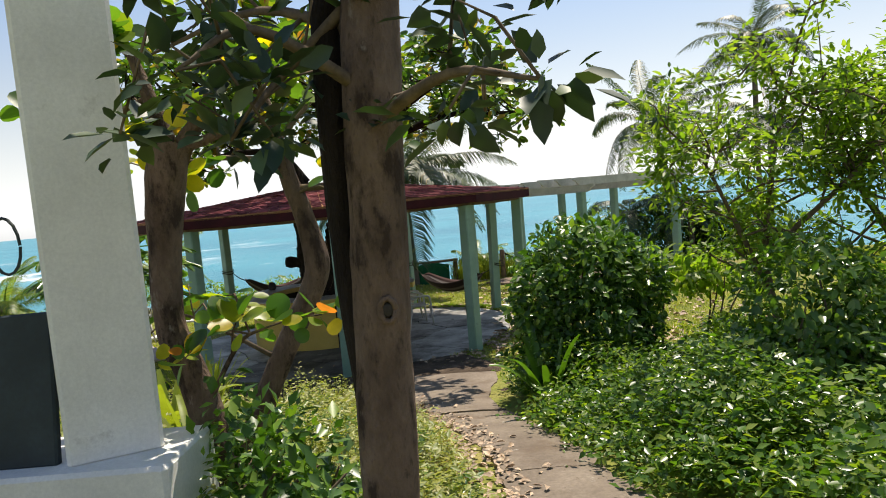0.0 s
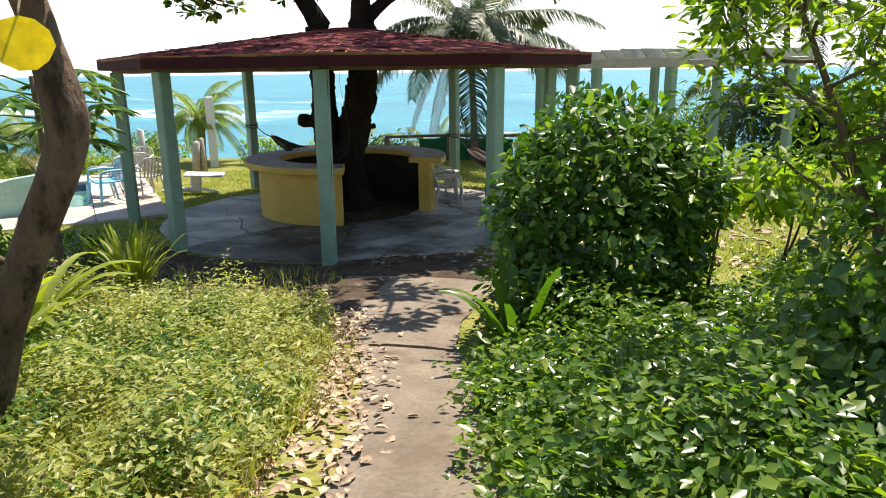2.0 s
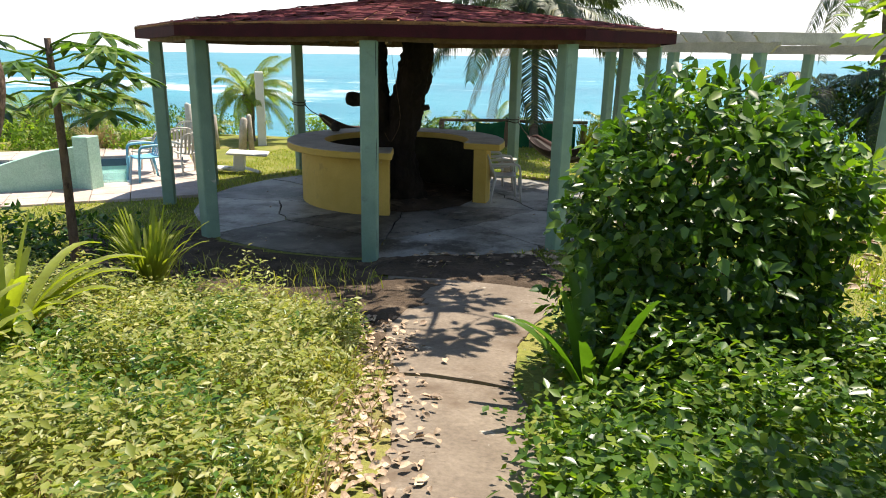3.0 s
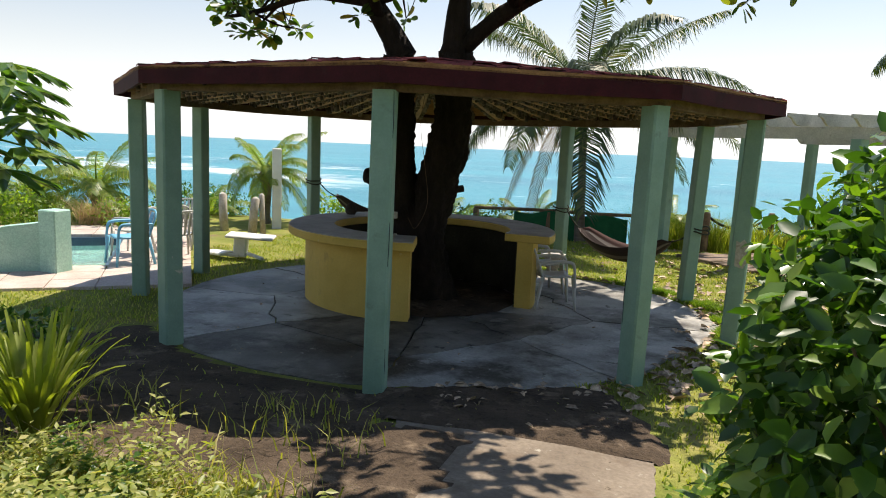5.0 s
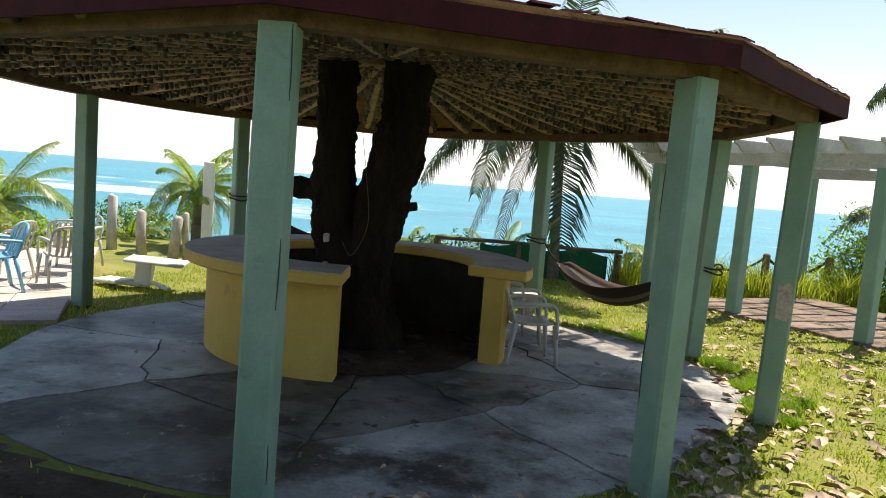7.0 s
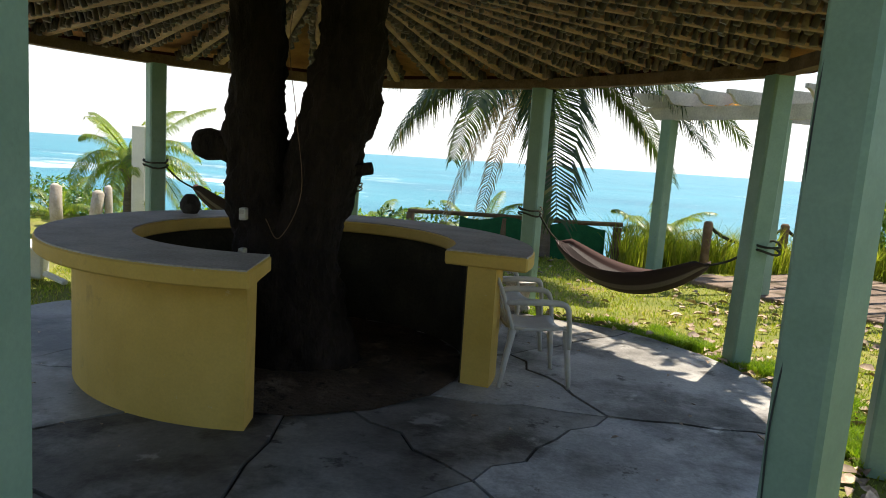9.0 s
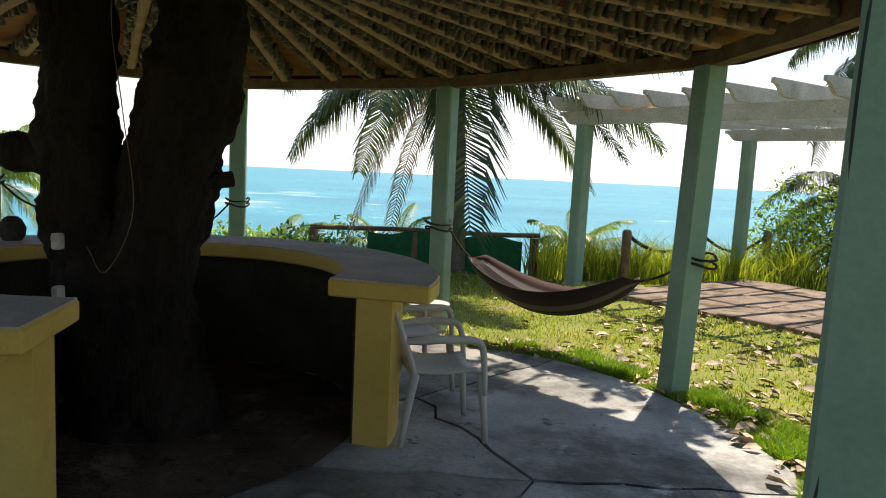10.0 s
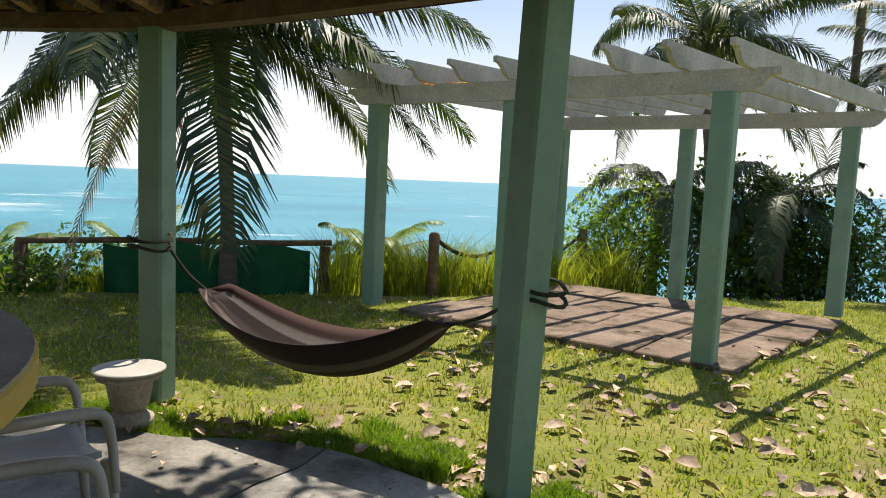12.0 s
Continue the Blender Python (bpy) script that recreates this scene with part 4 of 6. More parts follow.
# ---- plastic chairs ----
def build_chair(label, group, mat):
    c = thing("plastic_chair", (0, 0, 0), label, "chair", group)
    bm = bmesh.new()
    n = 8
    rows = []
    for i in range(n + 1):
        v = i / n
        row = []
        for j in range(9):
            s = 2 * j / 8 - 1
            hw = 0.21 + 0.02 * v
            row.append(bm.verts.new((s * hw, 0.22 - 0.44 * v, 0.425 + 0.03 * s * s + 0.02 * (v - 0.4) ** 2 - 0.012 * math.sin(v * 3.14))))
        rows.append(row)
    for a, b in zip(rows, rows[1:]):
        for j in range(8):
            bm.faces.new((a[j], a[j + 1], b[j + 1], b[j]))
    r = bmesh.ops.extrude_face_region(bm, geom=list(bm.faces))
    for v in r["geom"]:
        if isinstance(v, bmesh.types.BMVert):
            v.co.z -= 0.025
    bmesh.ops.recalc_face_normals(bm, faces=bm.faces)
    part("seat", bm, mat, c, "", True)
    bm = bmesh.new()
    top = smooth_line([(-0.24, -0.2, 0.42), (-0.25, -0.27, 0.62), (-0.2, -0.34, 0.79), (0, -0.37, 0.83), (0.2, -0.34, 0.79), (0.25, -0.27, 0.62), (0.24, -0.2, 0.42)], 5)
    tube(bm, top, 0.018, 6)
    part("back_frame", bm, mat, c, "", True)
    for k in range(5):
        x = -0.15 + 0.075 * k
        bm = bmesh.new()
        p, q = Vector((x, -0.21, 0.43)), Vector((x * 1.05, -0.355 + 0.03 * abs(x) / 0.15, 0.8))
        d = q - p
        box(bm, (0.042, 0.01, d.length), look((p + q) / 2, (p + q) / 2 + d) @ pose(0, 0, 0, 0, 0, 0), 0.003)
        part("back_slat", bm, mat, c)
    for s in (-1, 1):
        bm = bmesh.new()
        arm = smooth_line([(s * 0.25, -0.27, 0.63), (s * 0.275, -0.1, 0.645), (s * 0.28, 0.1, 0.645), (s * 0.275, 0.21, 0.62), (s * 0.265, 0.245, 0.5), (s * 0.265, 0.26, 0.3)], 5)
        tube(bm, arm, lerp_list([0.02, 0.026, 0.026, 0.024, 0.02, 0.018], len(arm)), 6)
        part("armrest", bm, mat, c, "", True)
        for y0, y1 in ((0.235, 0.28), (-0.2, -0.29)):
            bm = bmesh.new()
            tube(bm, [(s * 0.235, y0, 0.43), (s * 0.255, (y0 + y1) / 2, 0.22), (s * 0.27, y1, 0)], [0.03, 0.024, 0.019], 6)
            part("leg", bm, mat, c, "", True)
    return c


chair = build_chair("dirty white plastic armchair standing at the bar", "white plastic chairs", M_PLASTIC)
chair.matrix_basis = pose(0.17, 14.78, 0, 0, 0, -70)
chair.scale = (0.9, 0.9, 0.97)
copy_thing(chair, pose(-0.14, 15.66, 0, 0, 0, -58))
poolside = copy_thing(chair, pose(-6.05, 15.3, 0.01, 0, 0, 60))
poolside["label"] = "white plastic armchair on the sunny pool deck"
for x, y, a in ((-6.75, 16.1, 40), (-7.1, 16.75, -160), (-6.9, 15.2, 100)):
    copy_thing(poolside, pose(x, y, 0.01, 0, 0, a))
M_BLUE = surface("blue_plastic", [(0.3, (0.12, 0.38, 0.55)), (0.7, (0.2, 0.5, 0.68))], 4, 60, 0.45, 0.05, 0.002)
blue = build_chair("light blue plastic chair beside the pool", "", M_BLUE)
blue.matrix_basis = pose(-6.35, 14.5, 0.01, 0, 0, 150)

# ---- planter ----
def lathe(profile, sides=20):
    bm = bmesh.new()
    rings = [[bm.verts.new((r * math.cos(2 * math.pi * k / sides), r * math.sin(2 * math.pi * k / sides), z)) for k in range(sides)] for r, z in profile]
    for a, b in zip(rings, rings[1:]):
        for k in range(sides):
            bm.faces.new((a[k], a[(k + 1) % sides], b[(k + 1) % sides], b[k]))
    bm.faces.new(rings[0][::-1])
    bm.faces.new(rings[-1])
    return bm


urn = thing("planter", (-0.2, 17.2, 0), "weathered cement planter urn beside a gazebo post", "planter")
part("bowl", lathe([(0.09, 0.1), (0.12, 0.14), (0.145, 0.3), (0.16, 0.345), (0.205, 0.355), (0.21, 0.395), (0.17, 0.40)]), M_STONE, urn, "", True)
part("foot", lathe([(0.15, -0.02), (0.15, 0.04), (0.11, 0.07), (0.09, 0.1)]), M_STONE, urn, "", True)
urn.scale = (0.92, 0.92, 0.78)
part("lid", lathe([(0.165, 0.40), (0.225, 0.405), (0.225, 0.425), (0.2, 0.43)]), M_PLASTIC, urn, "flat white lid", True)

# ---- pot on the bar ----
pot = tagged(part("clay_pot", lathe([(0.06, 0), (0.085, 0.04), (0.09, 0.09), (0.06, 0.15), (0.035, 0.17)], 14), M_CRACK), "small dark round pot on the bar top", "pot")
pot.location = (BC.x - 1.35, BC.y + 0.62, 0.957)

# ---- green netting fence ----
M_NET = surface("green_net", [(0.3, (0.012, 0.10, 0.045)), (0.7, (0.02, 0.15, 0.065))], 3, 90, 0.85, 0.3, 0.004)
fence = thing("fence", (-0.9, 22.85, -0.3), "low rail fence hung with dark green netting", "fence")
V, F = [], []
n, m = 40, 8
for i in range(n + 1):
    for j in range(m + 1):
        x = -2.05 + 2.75 * i / n
        z = -0.55 + (1.05 - 0.05 * math.sin(i * 0.35)) * j / m
        y = 22.83 + 0.05 * math.sin(i * 0.9 + j * 0.5) * (1 - j / m) + 0.012 * math.sin(i * 2.1)
        V.append((x + 0.9, y - 22.85, z + 0.3))
for i in range(n):
    for j in range(m):
        k = i * (m + 1) + j
        F.append((k, k + m + 1, k + m + 2, k + 1))
net = mesh_part("netting", V, F, M_NET, fence, "dark green shade netting", True)
net.modifiers.new("thick", "SOLIDIFY").thickness = 0.006
bm = bmesh.new()
tube(bm, smooth_line([(-3.0, 22.5, 0.54), (-1.5, 22.86, 0.55), (0.1, 22.86, 0.55), (1.0, 22.8, 0.58)]), 0.045, 8, 0.1)
part("rail", local(bm, fence), M_WOOD, fence, "round timber rail", True)
for x, y in ((-2.95, 22.5), (-1.2, 22.9), (0.9, 22.85)):
    bm = bmesh.new()
    tube(bm, [(x, y, -0.7), (x, y, 0.1), (x + 0.01, y, 0.52)], [0.09, 0.085, 0.08], 10, 0.12)
    part("post", local(bm, fence), M_WOOD, fence, "", True)

# ---- rope fence ----
rope_fence = thing("rope_fence", (3.0, 22.9, -0.2), "short timber posts joined by a sagging thick rope", "fence")
rp = [(2.43, 22.62), (3.9, 23.6), (5.3, 24.4)]
for x, y in rp:
    bm = bmesh.new()
    tube(bm, [(x, y, -0.6), (x, y, 0.3), (x + 0.01, y, 0.74), (x + 0.01, y, 0.78)], [0.085, 0.08, 0.078, 0.05], 10, 0.15)
    part("post", local(bm, rope_fence), M_WOOD, rope_fence, "", True)
for (x0, y0), (x1, y1) in zip(rp, rp[1:]):
    a, b = Vector((x0, y0, 0.72)), Vector((x1, y1, 0.72))
    pts = [a.lerp(b, k / 10) - Vector((0, 0, 0.32 * 4 * (k / 10) * (1 - k / 10))) for k in range(11)]
    bm = bmesh.new()
    tube(bm, pts, 0.028, 7, 0.2)
    part("rope", local(bm, rope_fence), M_ROPE, rope_fence, "", True)

# ---- pool corner ----
M_TEAL = surface("pale_green_render", [(0.3, (0.30, 0.52, 0.42)), (0.7, (0.42, 0.63, 0.53))], 3, 50, 0.75, 0.25, 0.004, None, [((0.25, 0.35, 0.28), 4, 0.62, 0.8)])
M_DECK = surface("pool_deck_stone", [(0.3, (0.44, 0.35, 0.30)), (0.7, (0.62, 0.53, 0.47))], 2, 40, 0.85, 0.3, 0.005)
M_POOLWALL = surface("pool_plaster", [(0.3, (0.38, 0.62, 0.58)), (0.7, (0.5, 0.72, 0.68))], 2, 40, 0.6, 0.1, 0.004)
M_TILE = surface("blue_tile", [(0.3, (0.03, 0.07, 0.12)), (0.7, (0.06, 0.12, 0.18))], 5, 50, 0.3, 0.1, 0.002)
M_POOLWATER = bpy.data.materials.new("pool_water")
M_POOLWATER.use_nodes = True
pw = M_POOLWATER.node_tree.nodes["Principled BSDF"]
pw.inputs["Base Color"].default_value = (0.75, 0.95, 0.92, 1)
pw.inputs["Roughness"].default_value = 0.05
pw.inputs["Transmission Weight"].default_value = 0.9
pw.inputs["IOR"].default_value = 1.33
PK = Vector((-6.5, 14.2, 0))
PU, PV = Vector((-0.61, 0.79, 0)), Vector((-0.79, -0.61, 0))


def pool_pose(u, v, z):
    p = PK + PU * u + PV * v
    return pose(p.x, p.y, z, 0, 0, math.degrees(math.atan2(PU.y, PU.x)))


deck = thing("pavement", (PK.x, PK.y, 0), "sunlit pinkish stone deck round the pool", "paving", kind="structure")
rng = random.Random(9)


def deck_tiles(u0, u1, v0, v1, nu, nv):
    for i in range(nu):
        for j in range(nv):
            bm = bmesh.new()
            su, sv = (u1 - u0) / nu, (v1 - v0) / nv
            # local y of the pool frame points to +PV turned by 180 degrees
            box(bm, (su - 0.012, sv - 0.012, 0.1), pool_pose(u0 + su * (i + 0.5), v0 + sv * (j + 0.5), -0.03 + rng.uniform(-0.003, 0.003)), 0.006)
            part("paving_stone", local(bm, deck), M_DECK, deck)


deck_tiles(-1.6, 0, -1.2, 6.0, 3, 12)
deck_tiles(0, 3.6, -1.2, 0, 6, 2)
deck_tiles(3.6, 5.0, -1.2, 6.0, 2, 12)
pool = thing("swimming_pool", (PK.x, PK.y, 0), "small swimming pool with pale green walls and blue tile band", "pool", kind="structure")
for u, v, su, sv, z, h, mt, nm in ((1.8, 3.0, 3.6, 6.0, -1.35, 0.1, M_POOLWALL, "pool_bottom"), (3.57, 3.0, 0.06, 6.0, -0.75, 1.1, M_POOLWALL, "pool_wall"), (0.03, 3.0, 0.06, 6.0, -0.75, 1.1, M_POOLWALL, "pool_wall"), (1.8, 0.03, 3.48, 0.06, -0.75, 1.1, M_POOLWALL, "pool_wall"), (1.8, 5.97, 3.48, 0.06, -0.75, 1.1, M_POOLWALL, "pool_wall"),
                                   (3.56, 3.0, 0.07, 5.9, -0.12, 0.16, M_TILE, "tile_band"), (1.8, 0.04, 3.4, 0.07, -0.12, 0.16, M_TILE, "tile_band"), (1.8, 3.0, 3.46, 5.86, -0.28, 0.004, M_POOLWATER, "water_surface")):
    bm = bmesh.new()
    box(bm, (su, sv, h), pool_pose(u, v, z), 0)
    ob = part(nm, local(bm, pool), mt, pool)
    if nm == "water_surface":
        ob.visible_shadow = False

bm = bmesh.new()
gw = thing("garden_wall", (-6.75, 13.5, 0), "low pale green rendered wall with a square end pier", "wall")
part("pier", box(bm, (0.3, 0.3, 0.92), pose(0, 0, 0.44), 0.015), M_TEAL, gw)
bm = bmesh.new()
prof = [(0, 0.72), (-0.5, 0.66), (-1.2, 0.45), (-2.2, 0.42), (-4.0, 0.42)]
a = [bm.verts.new((x, -0.1, z)) for x, z in prof] + [bm.verts.new((x, -0.1, -0.05)) for x, z in prof[::-1]]
b = [bm.verts.new((x, 0.1, v.co.z)) for v in a for x in [v.co.x]]
bm.faces.new(a)
bm.faces.new(b[::-1])
for i in range(len(a)):
    bm.faces.new((a[i - 1], b[i - 1], b[i], a[i]))
bmesh.ops.recalc_face_normals(bm, faces=bm.faces)
bmesh.ops.transform(bm, matrix=pose(-0.15, 0, 0, 0, 0, 38), verts=bm.verts)
part("wall", bm, M_TEAL, gw)

# ---- white post, stumps, broken plinth ----
bm = bmesh.new()
box(bm, (0.22, 0.2, 2.0), pose(-7.3, 20.4, 0.8, 0, 0, 30), 0.02)
tagged(part("concrete_post", bm, M_WHITE), "tall weathered white concrete post at the cliff edge", "post")
for x, y, h, r, lean in ((-8.87, 19.52, 1.0, 0.1, 1), (-8.0, 19.3, 0.75, 0.1, -3), (-7.1, 19.05, 0.72, 0.1, 5), (-6.93, 19.2, 0.8, 0.065, -2)):
    bm = bmesh.new()
    tube(bm, [(0, 0, -0.1), (0, 0, h * 0.5), (0.01, 0, h - 0.02), (0.02, 0.01, h)], [r, r * 0.95, r * 0.9, r * 0.6], 10, 0.2)
    ob = tagged(part("stump", bm, M_GREYWOOD if h > 0.9 else M_STONE, None, "", True), "weathered timber stump post on the lawn edge", "post", "stump posts at the cliff")
    ob.matrix_basis = pose(x, y, 0, lean, lean * 0.5, x * 40)
pl = thing("broken_table", (-5.4, 16.15, 0), "broken white concrete garden table lying low on the lawn", "table")
bm = bmesh.new()
box(bm, (0.8, 0.4, 0.045), pose(0.14, 0, 0.34, 3, 3, 20), 0.016)
part("tabletop", bm, M_WHITE, pl)
bm = bmesh.new()
box(bm, (0.22, 0.2, 0.34), pose(-0.06, 0, 0.145, 0, 3, 20), 0.02)
part("pedestal", bm, M_WHITE, pl)
for x, y, a in ((0.28, -0.1, -20), (-0.22, -0.2, 30)):
    bm = bmesh.new()
    box(bm, (0.42, 0.07, 0.05), pose(x, y, 0.02, 0, 6, a), 0.012)
    part("foot", bm, M_WHITE, pl)
bm = bmesh.new()
box(bm, (0.55, 0.3, 0.05), pose(-0.45, -0.15, 0.03, 2, -3, -15), 0.015)
part("broken_piece", bm, M_WHITE, pl)


# ---- veranda corner at the start ----
M_PILLAR = surface("white_masonry", [(0.3, (0.66, 0.64, 0.6)), (0.7, (0.8, 0.78, 0.74))], 2, 60, 0.8, 0.25, 0.004, None, [((0.4, 0.37, 0.33), 3, 0.66, 0.8)], grain=0.1)
M_DARK = surface("dark_bluegrey", [(0.3, (0.012, 0.02, 0.022)), (0.7, (0.03, 0.045, 0.05))], 3, 40, 0.7, 0.3, 0.006)
bm = bmesh.new()
box(bm, (0.43, 0.36, 3.4), pose(-0.57, 3.75, 3.18, 0, 0, 27), 0.02)
pillar = tagged(part("wall_pillar", bm, M_PILLAR), "white masonry veranda pillar", "pillar", kind="structure")
bm = bmesh.new()
box(bm, (3.2, 0.62, 0.7), pose(-1.78, 3.72, 1.14), 0.02)
tagged(part("wall_parapet", bm, M_PILLAR), "low white parapet wall under the pillar", "wall", kind="structure")
# plain dark panel standing left of the pillar, above the parapet
bm = bmesh.new()
box(bm, (1.6, 0.05, 0.74), pose(-1.56, 3.62, 1.85, -8, 0, 0), 0.01)
tagged(part("board", bm, M_DARK), "dark flat panel leaning on the parapet", "board")
bm = bmesh.new()
tube(bm, [Vector((-0.98 + 0.075 * math.cos(k * 0.39), 3.72, 2.55 + 0.14 * math.sin(k * 0.39))) for k in range(17)], 0.008, 5)
tube(bm, [(-1.06, 3.72, 2.5), (-1.07, 3.7, 2.3), (-1.05, 3.68, 2.2)], 0.008, 5)
tagged(part("cable", bm, M_DARK), "loop of black cable hanging beside the pillar", "cable")

# ---- palms ----
M_PALM = foliage("palm_leaf", [(0.0, (0.022, 0.046, 0.014)), (0.6, (0.04, 0.075, 0.02)), (0.9, (0.09, 0.12, 0.03)), (1.0, (0.22, 0.18, 0.06))], (1.5, 1.6, 0.5), 0.5, 0.22)
M_PALMYELLOW = foliage("young_palm_leaf", [(0.0, (0.10, 0.17, 0.03)), (0.6, (0.18, 0.26, 0.04)), (1.0, (0.34, 0.33, 0.07))], (1.5, 1.6, 0.5), 0.4, 0.45)
M_PALMBARK = surface("palm_bark", [(0.3, (0.12, 0.095, 0.075)), (0.7, (0.24, 0.2, 0.165))], 3, 40, 0.95, 0.8, 0.015, (0.6, 0.6, 3.0))


def frond(origin, yaw, rise, length, droop, rng, wind=0.0, width=0.46):
    """Rachis and hanging leaflets of one palm leaf, as vertices and quads."""
    V, F = [], []
    n = 46
    d = Vector((math.cos(yaw), math.sin(yaw), 0))
    pts = []
    for i in range(n + 1):
        t = i / n
        h = rise * t - droop * t ** 2.2
        pts.append(Vector(origin) + d * (length * (t - 0.18 * t * t)) + Vector((wind * t * t, 0, length * h)))
    for i in range(n):
        a, b = pts[i], pts[i + 1]
        ax = (b - a).normalized()
        s = ax.cross(Vector((0, 0, 1))).normalized()
        u = s.cross(ax)
        r = 0.022 * (1 - 0.85 * i / n)
        k = len(V)
        V += [a + s * r, a + u * r, a - s * r, b + s * r * 0.95, b + u * r * 0.95, b - s * r * 0.95]
        F += [(k, k + 1, k + 4, k + 3), (k + 1, k + 2, k + 5, k + 4), (k + 2, k, k + 3, k + 5)]
        if i < 3:
            continue
        t = i / n
        L = width * length * 0.5 * (math.sin(math.pi * min(1, 0.16 + 0.80 * t)) ** 0.7) * rng.uniform(0.85, 1.1)
        for side in (-1, 1):
            for sub in (0.0, 0.5):
                o = a.lerp(b, sub)
                w = 0.0056 * length * rng.uniform(0.7, 1.15)
                dirn = (s * side * 0.85 + ax * 0.55 + u * 0.12 + Vector((wind * 0.5, 0, rng.uniform(-0.15, 0.05)))).normalized()
                m = o + dirn * L * 0.5 + Vector((0, 0, -0.05 * L))
                e = o + dirn * L * 0.82 + Vector((wind * 0.12, 0, -L * rng.uniform(0.35, 0.65)))
                x = dirn.cross(u).normalized() * w
                k = len(V)
                V += [o - x * 0.6, o + x * 0.6, m + x, m - x, e + x * 0.15, e - x * 0.15]
                F += [(k, k + 1, k + 2, k + 3), (k + 3, k + 2, k + 4, k + 5)]
    return V, F


def palm(base, height, lean, count, length, label, seed, mat=M_PALM, radius=0.11, droop=(0.35, 1.0), rise=(0.1, 0.9), wind=0.0, dead=0):
    rng = random.Random(seed)
    t = thing("palm_tree", base, label, "palm tree", "coconut palms")
    top = Vector((lean[0], lean[1], height))
    if height > 0.3:
        pts = smooth_line([(0, 0, -0.3), (lean[0] * 0.3, lean[1] * 0.3, height * 0.4), top * 0.75 + Vector((0, 0, 0.02)), top], 7)
        rad = [radius * (1.35 - 0.5 * min(1, i / 6)) * (1 + 0.05 * (i % 2)) for i in range(len(pts))]
        part("trunk", tube(bmesh.new(), pts, rad, 12, 0.06), M_PALMBARK, t, "ringed grey-brown trunk", True)
        part("crown_shaft", lathe([(radius * 0.9, -0.12), (radius * 1.7, 0.05), (radius * 1.5, 0.2), (radius * 0.7, 0.35)], 10), M_PALMBARK, t, "", True).location = top
    for i in range(count):
        yaw = 2 * math.pi * (i * 0.382 + rng.uniform(-0.04, 0.04))
        f = i / count
        V, F = frond(top + Vector((0, 0, 0.1 + 0.15 * f)), yaw, rise[0] + (rise[1] - rise[0]) * f + rng.uniform(-0.1, 0.1), length * rng.uniform(0.85, 1.1), (droop[1] + (droop[0] - droop[1]) * f) * rng.uniform(0.75, 1.25), rng, wind)
        mesh_part("frond", V, F, mat, t)
    for i in range(dead):
        yaw = rng.uniform(0, 6.28)
        V, F = frond(top, yaw, -0.2, length * 0.7, 1.3, rng, 0, 0.3)
        mesh_part("dead_frond", V, F, M_STRAW, t, "dry brown hanging frond")
    return t


M_STRAW = foliage("dry_straw", [(0.0, (0.26, 0.19, 0.10)), (0.6, (0.38, 0.28, 0.15)), (1.0, (0.5, 0.4, 0.24))], (1.3, 1.2, 0.8), 0.8, 0.3)
palm((-0.4, 22.8, -0.3), 3.55, (-0.12, 0.05), 24, 3.9, "coconut palm with long drooping fronds at the cliff edge", 2, droop=(0.35, 0.62), rise=(-0.02, 0.95), wind=0.3, dead=2)
palm((9.3, 27.0, -1.2), 5.6, (-0.5, 0.0), 20, 3.3, "tall coconut palm bending in the wind behind the pergola", 5, droop=(0.3, 0.9), rise=(0.2, 1.1), wind=0.5)
palm((11.8, 24.6, -0.5), 4.4, (0.2, 0), 16, 2.6, "coconut palm beside the pergola with wind-blown fronds", 8, droop=(0.4, 1.0), wind=-0.4)
palm((12.7, 27.5, -1.0), 8.3, (0.1, 0), 16, 2.8, "tall coconut palm far behind the pergola", 9, droop=(0.4, 1.0), wind=-0.4, dead=2)
palm((7.2, 25.6, -0.8), 2.0, (0.1, 0), 14, 2.2, "low palm in the thicket behind the pergola", 12, droop=(0.5, 1.1))
palm((9.0, 24.3, -0.4), 1.6, (0.0, 0), 14, 2.0, "low bushy palm in the thicket behind the pergola", 13, droop=(0.6, 1.1))
for x, y, z, h, L, s, lab in ((-8.1, 21.2, -0.3, 1.25, 1.6, 21, "young coconut palm with yellow-green fronds by the white post"), (-11.9, 19.6, -0.3, 0.7, 1.9, 22, "young coconut palm beyond the pool"), (-14.6, 20.2, -0.6, 0.6, 1.8, 23, "young coconut palm beyond the pool"), (-1.9, 24.6, -0.9, 0.5, 1.5, 24, "young palm on the slope behind the fence"), (1.7, 24.4, -0.7, 0.6, 1.4, 25, "young palm on the slope beside the fence"), (-4.5, 25.0, -1.1, 0.5, 1.6, 26, "young palm on the slope behind the fence"), (-10.3, 21.8, -0.8, 0.4, 1.3, 27, "small palm at the cliff edge")):
    palm((x, y, z), h, (0.05, 0.0), 20, L, lab, s, M_PALMYELLOW, 0.13, (0.42, 1.05), (0.2, 1.15), 0.2)

# ---- shrubs ----
M_BUSH = foliage("bush_leaf", [(0.0, (0.026, 0.07, 0.012)), (0.5, (0.06, 0.14, 0.02)), (0.85, (0.14, 0.25, 0.035)), (1.0, (0.22, 0.31, 0.05))], (1.6, 1.8, 0.45), 0.34, 0.34)
M_LIGHT = foliage("light_leaf", [(0.0, (0.08, 0.15, 0.02)), (0.5, (0.15, 0.25, 0.035)), (1.0, (0.26, 0.33, 0.06))], (1.6, 1.7, 0.45), 0.45, 0.6)
